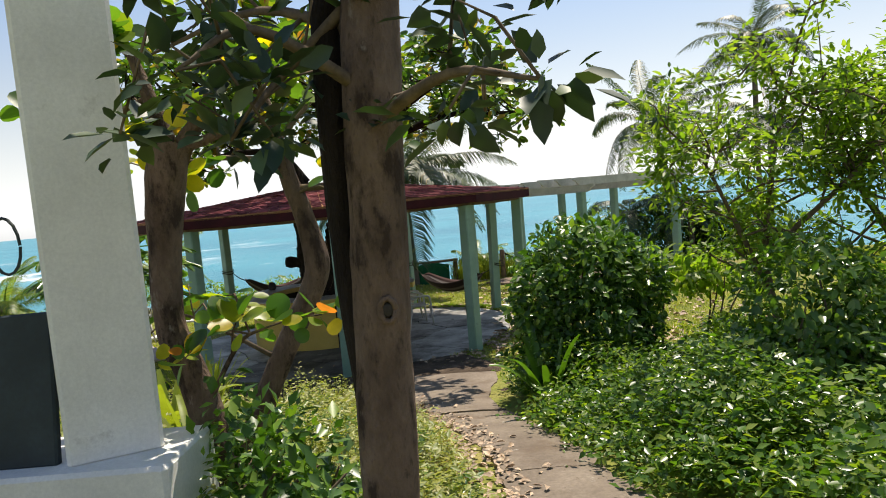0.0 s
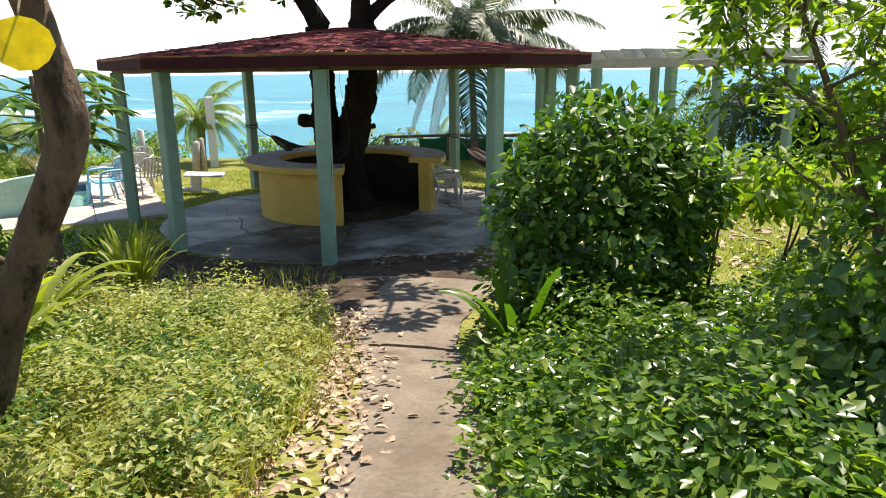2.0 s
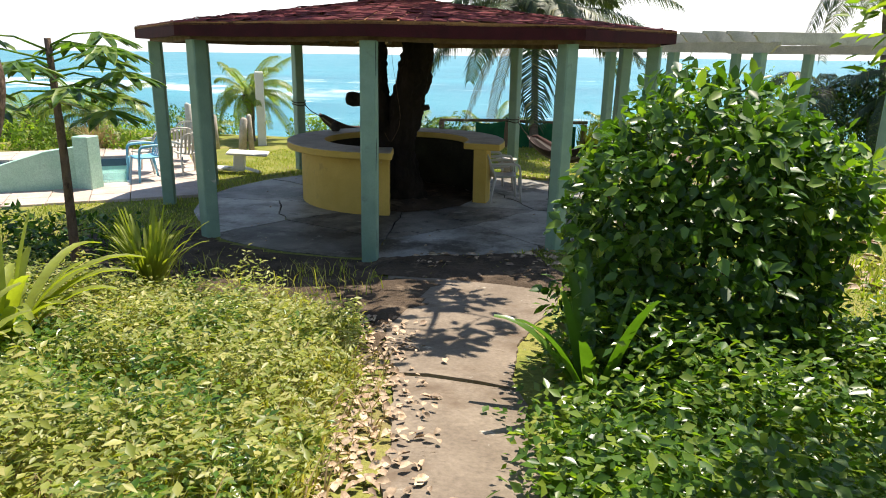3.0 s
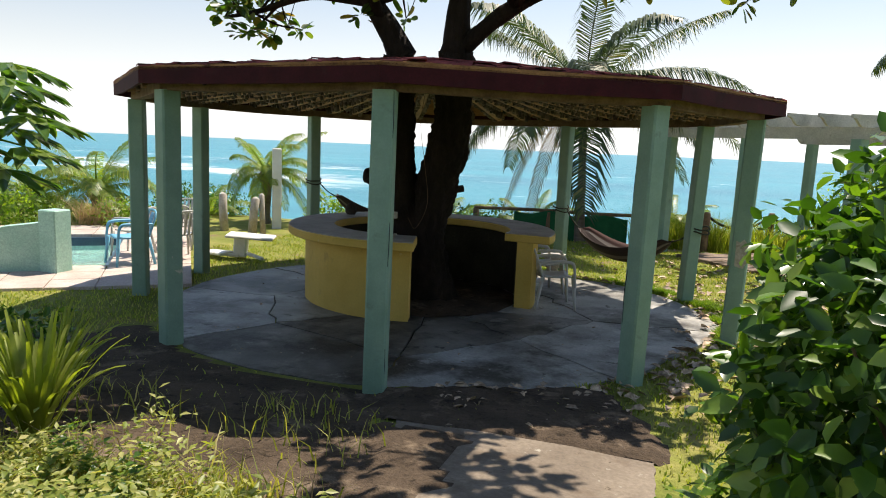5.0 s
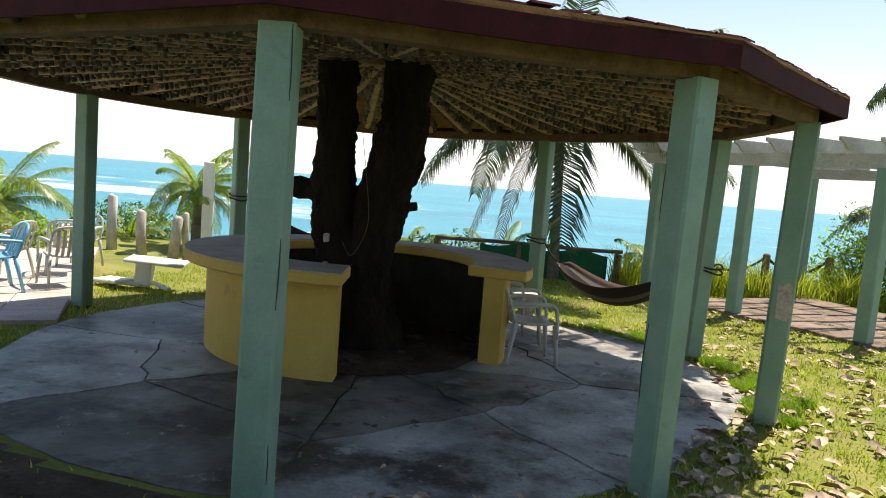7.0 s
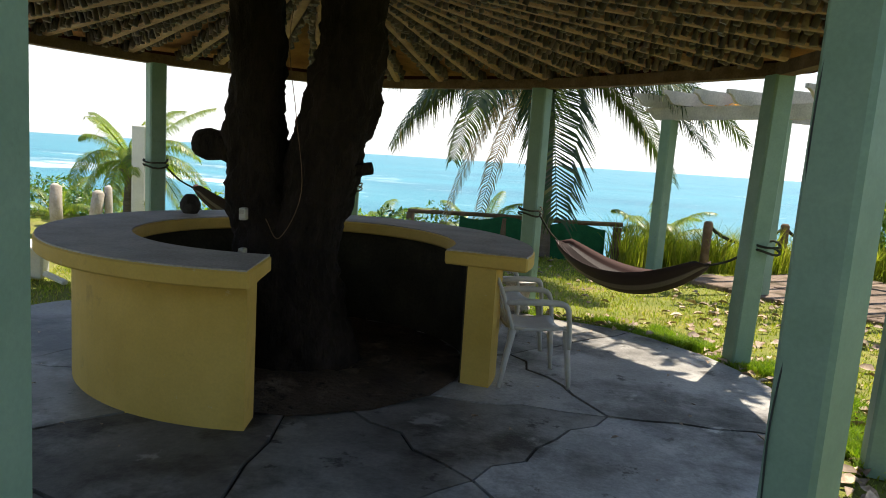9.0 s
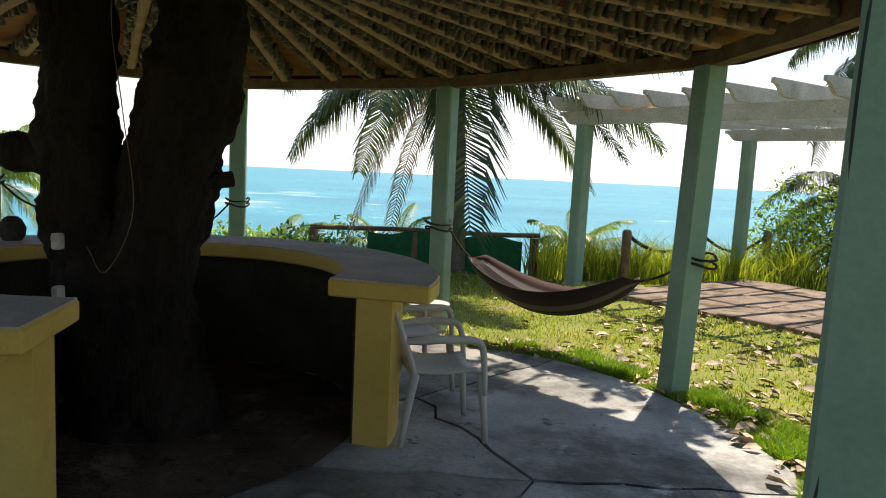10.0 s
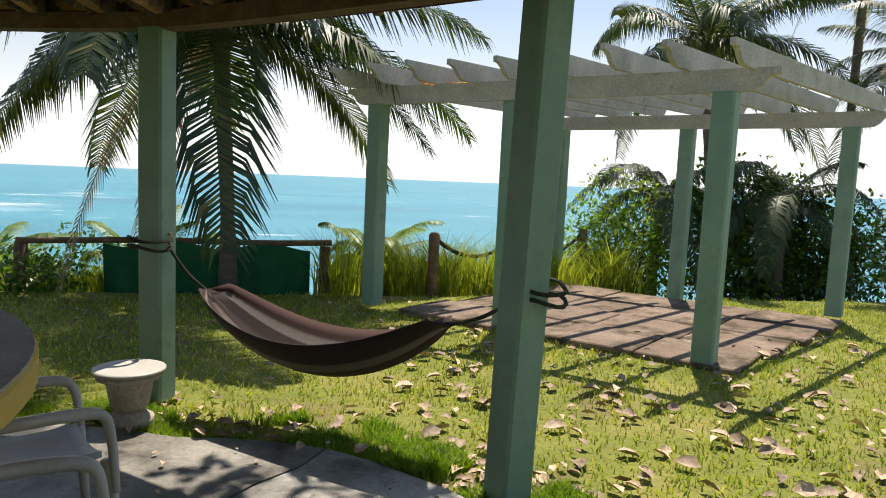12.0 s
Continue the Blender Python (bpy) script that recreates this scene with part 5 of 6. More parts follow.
M_VINE = foliage("vine_leaf", [(0.0, (0.055, 0.12, 0.03)), (0.6, (0.1, 0.19, 0.04)), (1.0, (0.22, 0.29, 0.09))], (1.6, 1.8, 0.45), 0.22, 0.42)
M_GRASS = foliage("grass_blade", [(0.0, (0.18, 0.23, 0.035)), (0.5, (0.31, 0.33, 0.065)), (0.8, (0.43, 0.41, 0.12)), (1.0, (0.6, 0.52, 0.27))], (1.5, 1.5, 0.5), 0.6, 0.4)
M_TALLGRASS = foliage("tall_grass", [(0.0, (0.15, 0.2, 0.03)), (0.6, (0.26, 0.3, 0.05)), (1.0, (0.4, 0.38, 0.12))], (1.5, 1.6, 0.45), 0.5, 0.5)
M_TWIG = surface("twig_bark", [(0.3, (0.1, 0.075, 0.05)), (0.7, (0.2, 0.15, 0.1))], 8, 40, 0.9, 0.4, 0.005)


def leaf_cloud(blobs, count, size, rng, depth=0.35, droop=0.25):
    """Leaf places, directions and normals over a cluster of rounded masses (centre, radii)."""
    w = np.array([r[0] * r[1] + r[1] * r[2] + r[0] * r[2] for c, r in blobs])
    pick = rng.choice(len(blobs), size=count, p=w / w.sum())
    cs = np.array([c for c, r in blobs])[pick]
    rs = np.array([r for c, r in blobs])[pick]
    n = dirs_random(count, rng)
    lump = 1 + 0.16 * np.sin(n[:, 0] * 7 + cs[:, 0] * 3) * np.sin(n[:, 1] * 6 + cs[:, 1]) + 0.1 * np.sin(n[:, 2] * 11 + n[:, 0] * 5)
    shell = 1 - depth * rng.random(count) ** 1.8
    pos = cs + rs * n * (lump * shell)[:, None]
    d = n * 0.5 + dirs_random(count, rng) * 0.8 + np.array([0, 0, -droop])
    up = n * 0.6 + dirs_random(count, rng) * 0.55 + np.array([0, 0, 0.6])
    ln = size * (0.55 + 0.9 * rng.random(count))
    return pos, d, up, ln


def bush(name, at, blobs, count, size, mat, label, category="bush", shape=SMALL, wide=0.95, seed=1, depth=0.35, stems=8, stuff=False):
    """A shrub: stems from the ground into each mass, and separate leaves all over."""
    rng = np.random.default_rng(seed)
    at = (at[0], at[1], ground_z(at[0], at[1]))
    t = thing(name, at, label, category)
    pos, d, up, ln = leaf_cloud(blobs, count, size, rng, depth)
    gz = np.array([ground_z(at[0] + p[0], at[1] + p[1]) - at[2] for p in pos])
    ok = pos[:, 2] > gz + 0.02
    leaves("foliage", pos[ok], d[ok], up[ok], ln[ok], ln[ok] * wide, mat, t, "", shape)
    r = random.Random(seed)
    for i in range(stems):
        c, rad = blobs[i % len(blobs)]
        tip = Vector(c) + Vector((r.uniform(-0.7, 0.7) * rad[0], r.uniform(-0.7, 0.7) * rad[1], r.uniform(0.1, 0.75) * rad[2]))
        foot = Vector((c[0] * 0.55 + r.uniform(-0.15, 0.15), c[1] * 0.55 + r.uniform(-0.15, 0.15), 0))
        foot.z = ground_z(at[0] + foot.x, at[1] + foot.y) - at[2] - 0.05
        mid = foot.lerp(tip, 0.5) + Vector((r.uniform(-0.15, 0.15), r.uniform(-0.15, 0.15), 0.1))
        pts = smooth_line([foot, mid, tip], 4)
        part("stem", tube(bmesh.new(), pts, lerp_list([0.022, 0.012, 0.005], len(pts)), 5), M_TWIG, t, "", True)
    return t


bush("round_bush", (2.55, 8.4), [((0, 0, 1.0), (0.8, 0.86, 1.0)), ((0.02, -0.1, 0.55), (0.84, 0.9, 0.7)), ((0.1, 0.1, 1.5), (0.62, 0.6, 0.55)), ((0.62, 0.0, 1.25), (0.4, 0.5, 0.5)), ((-0.45, -0.3, 1.2), (0.35, 0.4, 0.5))], 11500, 0.088, M_BUSH, "dense rounded dark green vine-covered bush beside the path", seed=2, depth=0.3, shape=LEAF)
bush("vine_thicket", (3.5, 8.7), [((0, 0, 1.35), (0.5, 0.4, 0.3)), ((0.6, 0.2, 1.25), (0.55, 0.4, 0.25)), ((1.3, 0.3, 1.15), (0.5, 0.4, 0.25))], 850, 0.12, M_LIGHT, "bright green vine thicket with backlit leaves trailing off a bush", seed=3, depth=0.9, wide=1.0, stems=9, shape=LEAF)
bush("leafy_bush", (3.85, 5.6), [((0, 0, 0.8), (0.6, 0.58, 0.65)), ((0.1, 0.1, 0.35), (0.75, 0.7, 0.5)), ((0.6, 0.2, 0.6), (0.5, 0.5, 0.6))], 6500, 0.072, M_VINE, "dark green bush with broad shiny leaves", shape=LEAF, wide=1.0, seed=4)


def ground_cover():
    """Knee-high weeds filling the bank between path and bushes."""
    rng = np.random.default_rng(12)
    t = thing("ground_cover", (3.2, 4.8, ground_z(3.2, 4.8)), "dense knee-high green weeds covering the bank beside the path", "weeds", kind="stuff")
    P, D, U, L = [], [], [], []
    n = 4000
    x = rng.uniform(1.75, 8.5, n) ** 1.0
    y = rng.uniform(1.0, 11.5, n)
    for px, py in zip(x, y):
        edge = path_right(py) + 0.06
        if px < edge or py > 9.1 and px < 4.5:
            continue
        if (px - 1.98) ** 2 + (py - 7.2) ** 2 < 0.08:
            continue
        near = px < 4.6 and py < 9.1
        if min(8.5 - px, (py - 1.0) * 1.5, 11.5 - py) < 1.4 * (0.55 + 0.9 * noise.noise(Vector((px * 0.8, py * 0.8, 8)))):
            continue
        h = (0.5 + 0.42 * noise.noise(Vector((px * 1.5, py * 1.5, 0)))) * (1.0 if near else 0.6) * min(1, 0.35 + (px - edge) * 1.4)
        gz = ground_z(px, py)
        k = 62 if near else 16
        s = rng.normal(size=(k, 3)) * np.array([0.11, 0.11, 0.0])
        z = h * (0.25 + 0.8 * rng.random(k))
        P.append(np.column_stack([px + s[:, 0], py + s[:, 1], gz + z]))
        a = rng.uniform(0, 6.28, k)
        D.append(np.column_stack([np.cos(a), np.sin(a), rng.uniform(-0.7, 0.6, k)]))
        U.append(np.column_stack([rng.normal(0, 0.6, k), rng.normal(0, 0.6, k), np.ones(k)]))
        L.append(rng.uniform(0.032, 0.085, k))
    P, D, U, L = (np.concatenate(q) for q in (P, D, U, L))
    leaves("foliage", P - np.array(t.matrix_basis.translation), D, U, L, L * 1.05, M_BANK, t, "", SMALL)
    return t


MID = smooth_line([(p[0], p[1], p[2]) for p in PATH_MID], 8)
MID_Y, MID_X, MID_H = [p.y for p in MID], [p.x for p in MID], [p.z for p in MID]


def path_right(y):
    return float(np.interp(y, MID_Y, MID_X) + np.interp(y, MID_Y, MID_H))


def path_left(y):
    return float(np.interp(y, MID_Y, MID_X) - np.interp(y, MID_Y, MID_H))


M_BANK = foliage("bank_leaf", [(0.0, (0.04, 0.10, 0.016)), (0.5, (0.09, 0.185, 0.028)), (1.0, (0.23, 0.30, 0.05))], (1.6, 1.7, 0.4), 0.3, 0.45)
ground_cover()


def feathery_tree(base, limbs, label, seed, per, size, mat, spread=0.28):
    rng = random.Random(seed)
    base = (base[0], base[1], ground_z(*base))
    t = thing("small_tree", base, label, "tree")
    tips = []
    for i, (path, r) in enumerate(limbs):
        bm = bmesh.new()
        grow(bm, Vector((0, 0, -0.05)) if i == 0 else Vector(path[0]), path if i == 0 else path[1:], r, 0.01, rng, 11, 0.75, tips)
        part("trunk" if i == 0 else "limb", bm, M_TWIG, t, "", True)
    nr = np.random.default_rng(seed)
    P, D, U, L = tuft(tips, per, size, spread, nr)
    leaves("crown", P, D, U, L, L * 0.8, mat, t, "fine light green leaves")
    return t


feathery_tree((4.15, 6.9), [([(0.0, 0.0, 0.6), (-0.1, 0.0, 1.4), (0.1, 0.1, 2.4), (0.3, 0.0, 3.3)], 0.05), ([(-0.1, 0, 1.1), (-0.5, -0.2, 1.9), (-0.8, -0.3, 2.5)], 0.03), ([(-0.1, 0, 1.4), (0.6, -0.3, 2.1), (1.2, -0.3, 2.8)], 0.03)] , "slender light green tree with feathery leaves on the bank", 31, 60, 0.082, M_LIGHT)
feathery_tree((5.4, 6.9), [([(0.0, 0.0, 0.6), (0.1, 0.0, 1.4), (0.0, 0.1, 2.4), (0.2, 0.0, 3.5)], 0.06), ([(0, 0, 1.1), (-0.6, -0.2, 2.0), (-1.0, -0.3, 2.8)], 0.03), ([(0, 0, 1.4), (0.7, -0.3, 2.2), (1.3, -0.3, 3.1)], 0.03), ([(0, 0, 0.8), (0.6, -0.4, 1.3), (1.1, -0.5, 1.6)], 0.025)], "light green tree with feathery leaves on the bank", 32, 64, 0.085, M_LIGHT)
feathery_tree((7.6, 8.6), [([(0.0, 0.0, 0.6), (0.1, 0.0, 1.4), (0.0, 0.1, 2.4), (0.2, 0.0, 3.4)], 0.06), ([(0, 0, 1.1), (-0.6, -0.2, 2.0), (-1.0, -0.3, 2.8)], 0.03), ([(0, 0, 1.4), (0.7, -0.3, 2.2), (1.3, -0.3, 3.0)], 0.03)], "olive green tree behind the bank bushes", 33, 36, 0.11, M_ALMOND)

# thicket behind the pergola and shrubs along the cliff edge
bush("sea_shrub", (6.0, 24.6), [((0, 0, 1.1), (0.95, 0.9, 1.35)), ((-0.5, 0.1, 0.6), (0.7, 0.7, 0.9)), ((0.9, 0.3, 1.0), (0.8, 0.8, 1.2))], 7500, 0.09, M_LIGHT, "tall yellow-green shrub behind the pergola", seed=41, depth=0.8, stems=14)
bush("sea_shrub", (8.4, 25.0), [((0, 0, 1.5), (1.1, 0.9, 1.4)), ((1.2, 0.1, 1.3), (1.0, 0.8, 1.4)), ((2.4, 0, 1.1), (1.0, 0.8, 1.3)), ((0.8, -0.3, 0.5), (1.8, 0.7, 0.5))], 15000, 0.12, M_BUSH, "dark green thicket behind the pergola", seed=42, depth=0.9, stems=22)
bush("sea_shrub", (10.5, 22.6), [((0, 0, 0.7), (0.9, 0.9, 0.9)), ((1.2, -0.6, 0.6), (1.0, 0.9, 0.8))], 3000, 0.11, M_BUSH, "green shrub beside the pergola paving", seed=43, depth=0.45)
for i, (x, y, r, h, m, lab) in enumerate(((-6.3, 21.2, 0.6, 0.75, M_LIGHT, "bright green shrub by the white post"), (-3.2, 22.6, 0.7, 0.6, M_BUSH, "low green shrub at the lawn edge"), (-9.9, 18.3, 0.8, 0.6, M_LIGHT, "green shrub beyond the pool deck"), (-12.6, 17.8, 1.0, 0.7, M_LIGHT, "green shrub beyond the pool deck"), (-15.2, 18.6, 1.1, 0.8, M_BUSH, "green shrub beyond the pool"), (-11.0, 22.5, 1.2, 0.7, M_BUSH, "low shrub on the cliff edge"), (-5.0, 23.6, 0.9, 0.7, M_LIGHT, "low shrub on the cliff edge"), (-2.6, 24.2, 0.8, 0.9, M_BUSH, "green shrub behind the fence"))):
    bush("sea_shrub", (x, y), [((0, 0, h * 0.45), (r, r * 0.9, h * 0.7)), ((r * 0.6, 0.1, h * 0.3), (r * 0.7, r * 0.7, h * 0.55))], int(1800 * r), 0.10, m, lab, seed=50 + i, depth=0.5, stems=4)


# ---- strap-leaved clumps ----
def strap_clump(at, count, length, width, label, seed, mat=M_BANK, spread=0.9, lift=1.0):
    rng = random.Random(seed)
    t = thing("lily_clump", (at[0], at[1], ground_z(*at)), label, "plant")
    for i in range(count):
        a = rng.uniform(0, 6.283)
        L = length * rng.uniform(0.6, 1.15)
        d = Vector((math.cos(a), math.sin(a), 0))
        s = Vector((-d.y, d.x, 0))
        out = rng.uniform(0.25, 1.0) * spread
        V, F = [], []
        n = 8
        o = d * rng.uniform(0, 0.08)
        for k in range(n + 1):
            u = k / n
            p = o + d * (L * out * u) + Vector((0, 0, L * lift * (u * 1.1 - out * 0.75 * u ** 2.2)))
            w = width * (0.55 + 0.9 * math.sin(math.pi * (0.12 + 0.86 * u))) * 0.5
            V += [p - s * w + Vector((0, 0, w * 0.5)), p, p + s * w + Vector((0, 0, w * 0.5))]
            if k:
                q = 3 * k
                F += [(q - 3, q - 2, q + 1, q), (q - 2, q - 1, q + 2, q + 1)]
        ob = mesh_part("leaf", V, F, mat, t, "", True)
    return t


strap_clump((2.0, 7.35), 12, 0.92, 0.058, "sword-leaved green plant beside the path", 61, M_BUSH, 0.8, 1.05)
strap_clump((-1.75, 6.95), 34, 0.95, 0.06, "clump of long arching strap leaves, some yellowed", 62, M_TALLGRASS)
strap_clump((-1.1, 5.9), 22, 0.8, 0.05, "clump of long arching strap leaves beside the leaning tree", 65, M_TALLGRASS)
strap_clump((-2.1, 8.9), 80, 0.78, 0.026, "dense clump of grassy strap leaves", 63, M_TALLGRASS, 0.75, 1.05)
strap_clump((-2.55, 9.4), 70, 0.7, 0.024, "dense clump of grassy strap leaves near a gazebo post", 64, M_TALLGRASS, 0.75, 1.05)


# ---- papaya ----
def papaya(at, label, seed):
    rng = random.Random(seed)
    t = thing("papaya_plant", (at[0], at[1], ground_z(*at)), label, "plant")
    part("stem", tube(bmesh.new(), smooth_line([(0, 0, -0.05), (0.03, 0, 1.1), (0.0, 0.02, 2.3)]), lerp_list([0.05, 0.04, 0.03], 13), 8, 0.1), M_PALEBARK, t, "", True)
    for i in range(17):
        a = i * 2.4 + rng.uniform(-0.3, 0.3)
        h = 1.75 + 0.5 * i / 17
        d = Vector((math.cos(a), math.sin(a), 0))
        L = rng.uniform(0.45, 0.8)
        o = Vector((0, 0, h))
        hub = o + d * L + Vector((0, 0, 0.16 - 0.25 * (1 - i / 17)))
        part("stalk", tube(bmesh.new(), [o, o.lerp(hub, 0.5) + Vector((0, 0, 0.05)), hub], [0.012, 0.009, 0.007], 5), M_LIGHT, t, "", True)
        P, D, U, Ls = [], [], [], []
        for k in range(7):
            b = a + (k - 3) * 0.62
            e = Vector((math.cos(b), math.sin(b), -0.35))
            for m, sc in ((0.0, 0.36), (0.16, 0.23), (0.16, 0.23)):
                tw = b + (0.5 if sc < 0.2 and len(P) % 2 else -0.5 if sc < 0.2 else 0)
                P.append(tuple(hub + e * m))
                D.append((math.cos(tw), math.sin(tw), -0.35))
                U.append((0.1, 0, 1))
                Ls.append(sc * rng.uniform(0.85, 1.15))
        leaves("leaf", P, D, U, Ls, np.array(Ls) * 0.55, M_VINE, t, "deeply lobed leaf")
    return t


papaya((-3.3, 9.3), "slender papaya plant with deeply lobed leaves", 71)
bush("leafy_bush", (-4.6, 9.4), [((0, 0, 0.2), (0.7, 0.7, 0.35)), ((0.7, 0.6, 0.15), (0.7, 0.7, 0.25))], 1800, 0.09, M_BUSH, "low green leafy bush on the shaded lawn edge", seed=73)


# ---- trees at the start of the path ----
M_YELLOWLEAF = foliage("yellow_leaf", [(0.0, (0.62, 0.5, 0.02)), (1.0, (0.7, 0.55, 0.03))], (1.3, 1.2, 0.5), 0.4, 0.5, 18.0)


M_DARKLEAF = foliage("dark_leaf", [(0.0, (0.014, 0.034, 0.016)), (0.7, (0.03, 0.06, 0.025)), (1.0, (0.07, 0.11, 0.03))], (1.5, 1.7, 0.5), 0.5, 0.1)


def start_trees():
    rng = random.Random(77)
    nr = np.random.default_rng(77)
    b = Vector((0.95, 2.97, ground_z(0.95, 2.97)))
    t = thing("tree", b, "straight pale-barked tree beside the path with dark leaves", "tree")
    pts = smooth_line([(-0.09, -0.02, -0.1), (-0.06, 0, 0.5), (-0.01, 0, 1.4), (0.04, 0, 2.2), (0.13, 0.0, 3.6)], 8)
    part("trunk", tube(bmesh.new(), pts, lerp_list([0.14, 0.112, 0.11, 0.112, 0.1], len(pts)), 16, 0.10, True, 3), M_PALEBARK, t, "grey-brown bark with knots", True)
    bm = bmesh.new()
    tube(bm, smooth_line([(-0.07, 0.03, 0.3), (-0.13, 0.06, 1.4), (-0.13, 0.06, 2.3), (-0.1, 0.05, 3.4)], 6), lerp_list([0.05, 0.055, 0.06, 0.05], 19), 10, 0.15, True, 5)
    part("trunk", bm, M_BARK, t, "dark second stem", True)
    bm = bmesh.new()
    z = 2.2 - b.z
    tube(bm, [Vector((0.02 + 0.03 * math.cos(k * 0.7), -0.108, z + 0.045 * math.sin(k * 0.7))) for k in range(10)], 0.014, 6, 0.3)
    part("knot", bm, M_PALEBARK, t, "ring of bark round a hollow knot", True)
    bm = bmesh.new()
    tube(bm, [(0.02, -0.10, z), (0.02, -0.113, z)], [0.03, 0.022], 8)
    part("hollow", bm, M_CRACK, t, "dark hollow", True)
    tips = []
    # last five limbs grow above view, added so their leaves shade those below
    for path in ([(0.03, 0, 2.0), (0.32, -0.4, 2.08), (0.56, -0.75, 1.98)], [(0.03, 0, 2.1), (-0.3, -0.3, 2.3), (-0.5, -0.5, 2.15)], [(0.05, 0, 2.6), (0.3, 0.4, 2.8), (0.7, 0.7, 2.7)], [(0.05, 0, 2.3), (-0.4, 0.2, 2.5), (-0.9, 0.3, 2.4)], [(0.05, 0, 2.9), (-0.3, -0.5, 3.1), (-0.6, -0.9, 3.2)], [(0.05, 0, 2.5), (-0.3, 0.0, 2.2), (-0.42, -0.3, 1.95)], [(0.1, 0, 3.2), (0.3, 0.5, 3.6), (0.5, 1.0, 3.7)], [(0.1, 0, 3.2), (-0.3, 0.6, 3.6), (-0.5, 1.1, 3.7)], [(0.1, 0, 3.3), (0.5, 0.1, 3.7), (0.9, 0.3, 3.8)], [(0.1, 0, 3.3), (-0.6, 0.2, 3.7), (-1.0, 0.5, 3.8)], [(0.1, 0, 3.4), (0.0, 0.5, 3.8), (0.0, 1.0, 4.0)]):
        bm = bmesh.new()
        grow(bm, Vector(path[0]), path[1:], 0.03, 0.006, rng, 5, 0.32, tips, 0)
        part("limb", bm, M_TWIG, t, "", True)
    P, D, U, L = tuft(tips, 19, 0.115, 0.16, nr)
    leaves("crown", P, D, U, L, L * 0.95, M_DARKLEAF, t, "dark glossy leaves")

    b = Vector((-0.45, 5.29, ground_z(-0.45, 5.29)))
    t = thing("sea_grape_tree", b, "leaning sea grape tree with round yellowing leaves", "tree", "sea grape trees")
    g = b.z
    pts = smooth_line([(-0.1, 0, -0.1), (0.16, 0, 1.21 - g), (0.42, 0, 1.71 - g), (0.6, 0, 2.02 - g), (0.66, 0, 2.22 - g), (0.6, 0, 2.57 - g), (0.53, 0, 2.8 - g), (0.47, 0, 3.08 - g), (0.36, 0, 3.6 - g)], 6)
    part("trunk", tube(bmesh.new(), pts, lerp_list([0.11, 0.085, 0.08, 0.085, 0.092, 0.068, 0.062, 0.058, 0.04], len(pts)), 14, 0.12, True, 7), M_PALEBARK, t, "reddish-brown smooth bark", True)
    tips = []
    for path, r, tw in (([(0.56, 0, 2.75 - g), (0.95, 0.0, 2.75 - g), (1.15, 0.1, 2.82 - g)], 0.03, 3), ([(0.5, 0, 2.95 - g), (0.1, -0.2, 3.0 - g), (-0.3, -0.3, 2.95 - g)], 0.03, 5), ([(0.47, 0, 3.1 - g), (0.8, 0.3, 3.5 - g), (1.2, 0.5, 3.8 - g)], 0.03, 6), ([(0.4, 0, 3.4 - g), (0.1, 0.3, 3.9 - g), (-0.2, 0.5, 4.3 - g)], 0.04, 6), ([(0.4, 0, 3.3 - g), (0.5, -0.5, 3.7 - g), (0.6, -1.0, 3.9 - g)], 0.03, 6), ([(0.3, 0, 1.55 - g), (-0.1, -0.25, 1.9 - g), (-0.35, -0.3, 2.0 - g)], 0.02, 4)):
        bm = bmesh.new()
        grow(bm, Vector(path[0]), path[1:], r, 0.006, rng, tw, 0.35, tips, 0)
        part("limb", bm, M_TWIG, t, "", True)
    bm = bmesh.new()
    hang = Vector((1.06, -0.66, 2.585 - g))
    tube(bm, smooth_line([(0.57, 0, 2.72 - g), (0.8, -0.3, 2.74 - g), hang]), lerp_list([0.012, 0.007, 0.004], 13), 5)
    part("twig", bm, M_TWIG, t, "", True)
    leaves("leaf", [hang], [(0.05, 0, -1)], [(0.45, -0.85, 0.15)], [0.17], [0.18], M_YELLOWLEAF, t, "single bright yellow round leaf", ROUND)
    P, D, U, L = tuft(tips, 7, 0.11, 0.14, nr)
    leaves("crown", P, D, U, L, L * 0.95, M_GRAPE, t, "round leaves, green to yellow and orange", ROUND)

    b = Vector((-0.2, 4.25, ground_z(-0.2, 4.25)))
    g = b.z
    t = thing("sea_grape_tree", b, "forked sea grape tree behind the veranda pillar", "tree", "sea grape trees")
    pts = smooth_line([(0.03, 0, -0.1), (-0.02, 0, 1.0 - g + 0.05), (-0.13, 0, 1.64 - g), (-0.24, 0, 2.0 - g), (-0.22, 0, 2.42 - g), (-0.17, 0, 2.83 - g), (-0.1, 0, 3.04 - g)], 6)
    part("trunk", tube(bmesh.new(), pts, lerp_list([0.11, 0.1, 0.09, 0.085, 0.09, 0.11, 0.1], len(pts)), 14, 0.15, True, 9), M_PALEBARK, t, "reddish-brown bark", True)
    tips = []
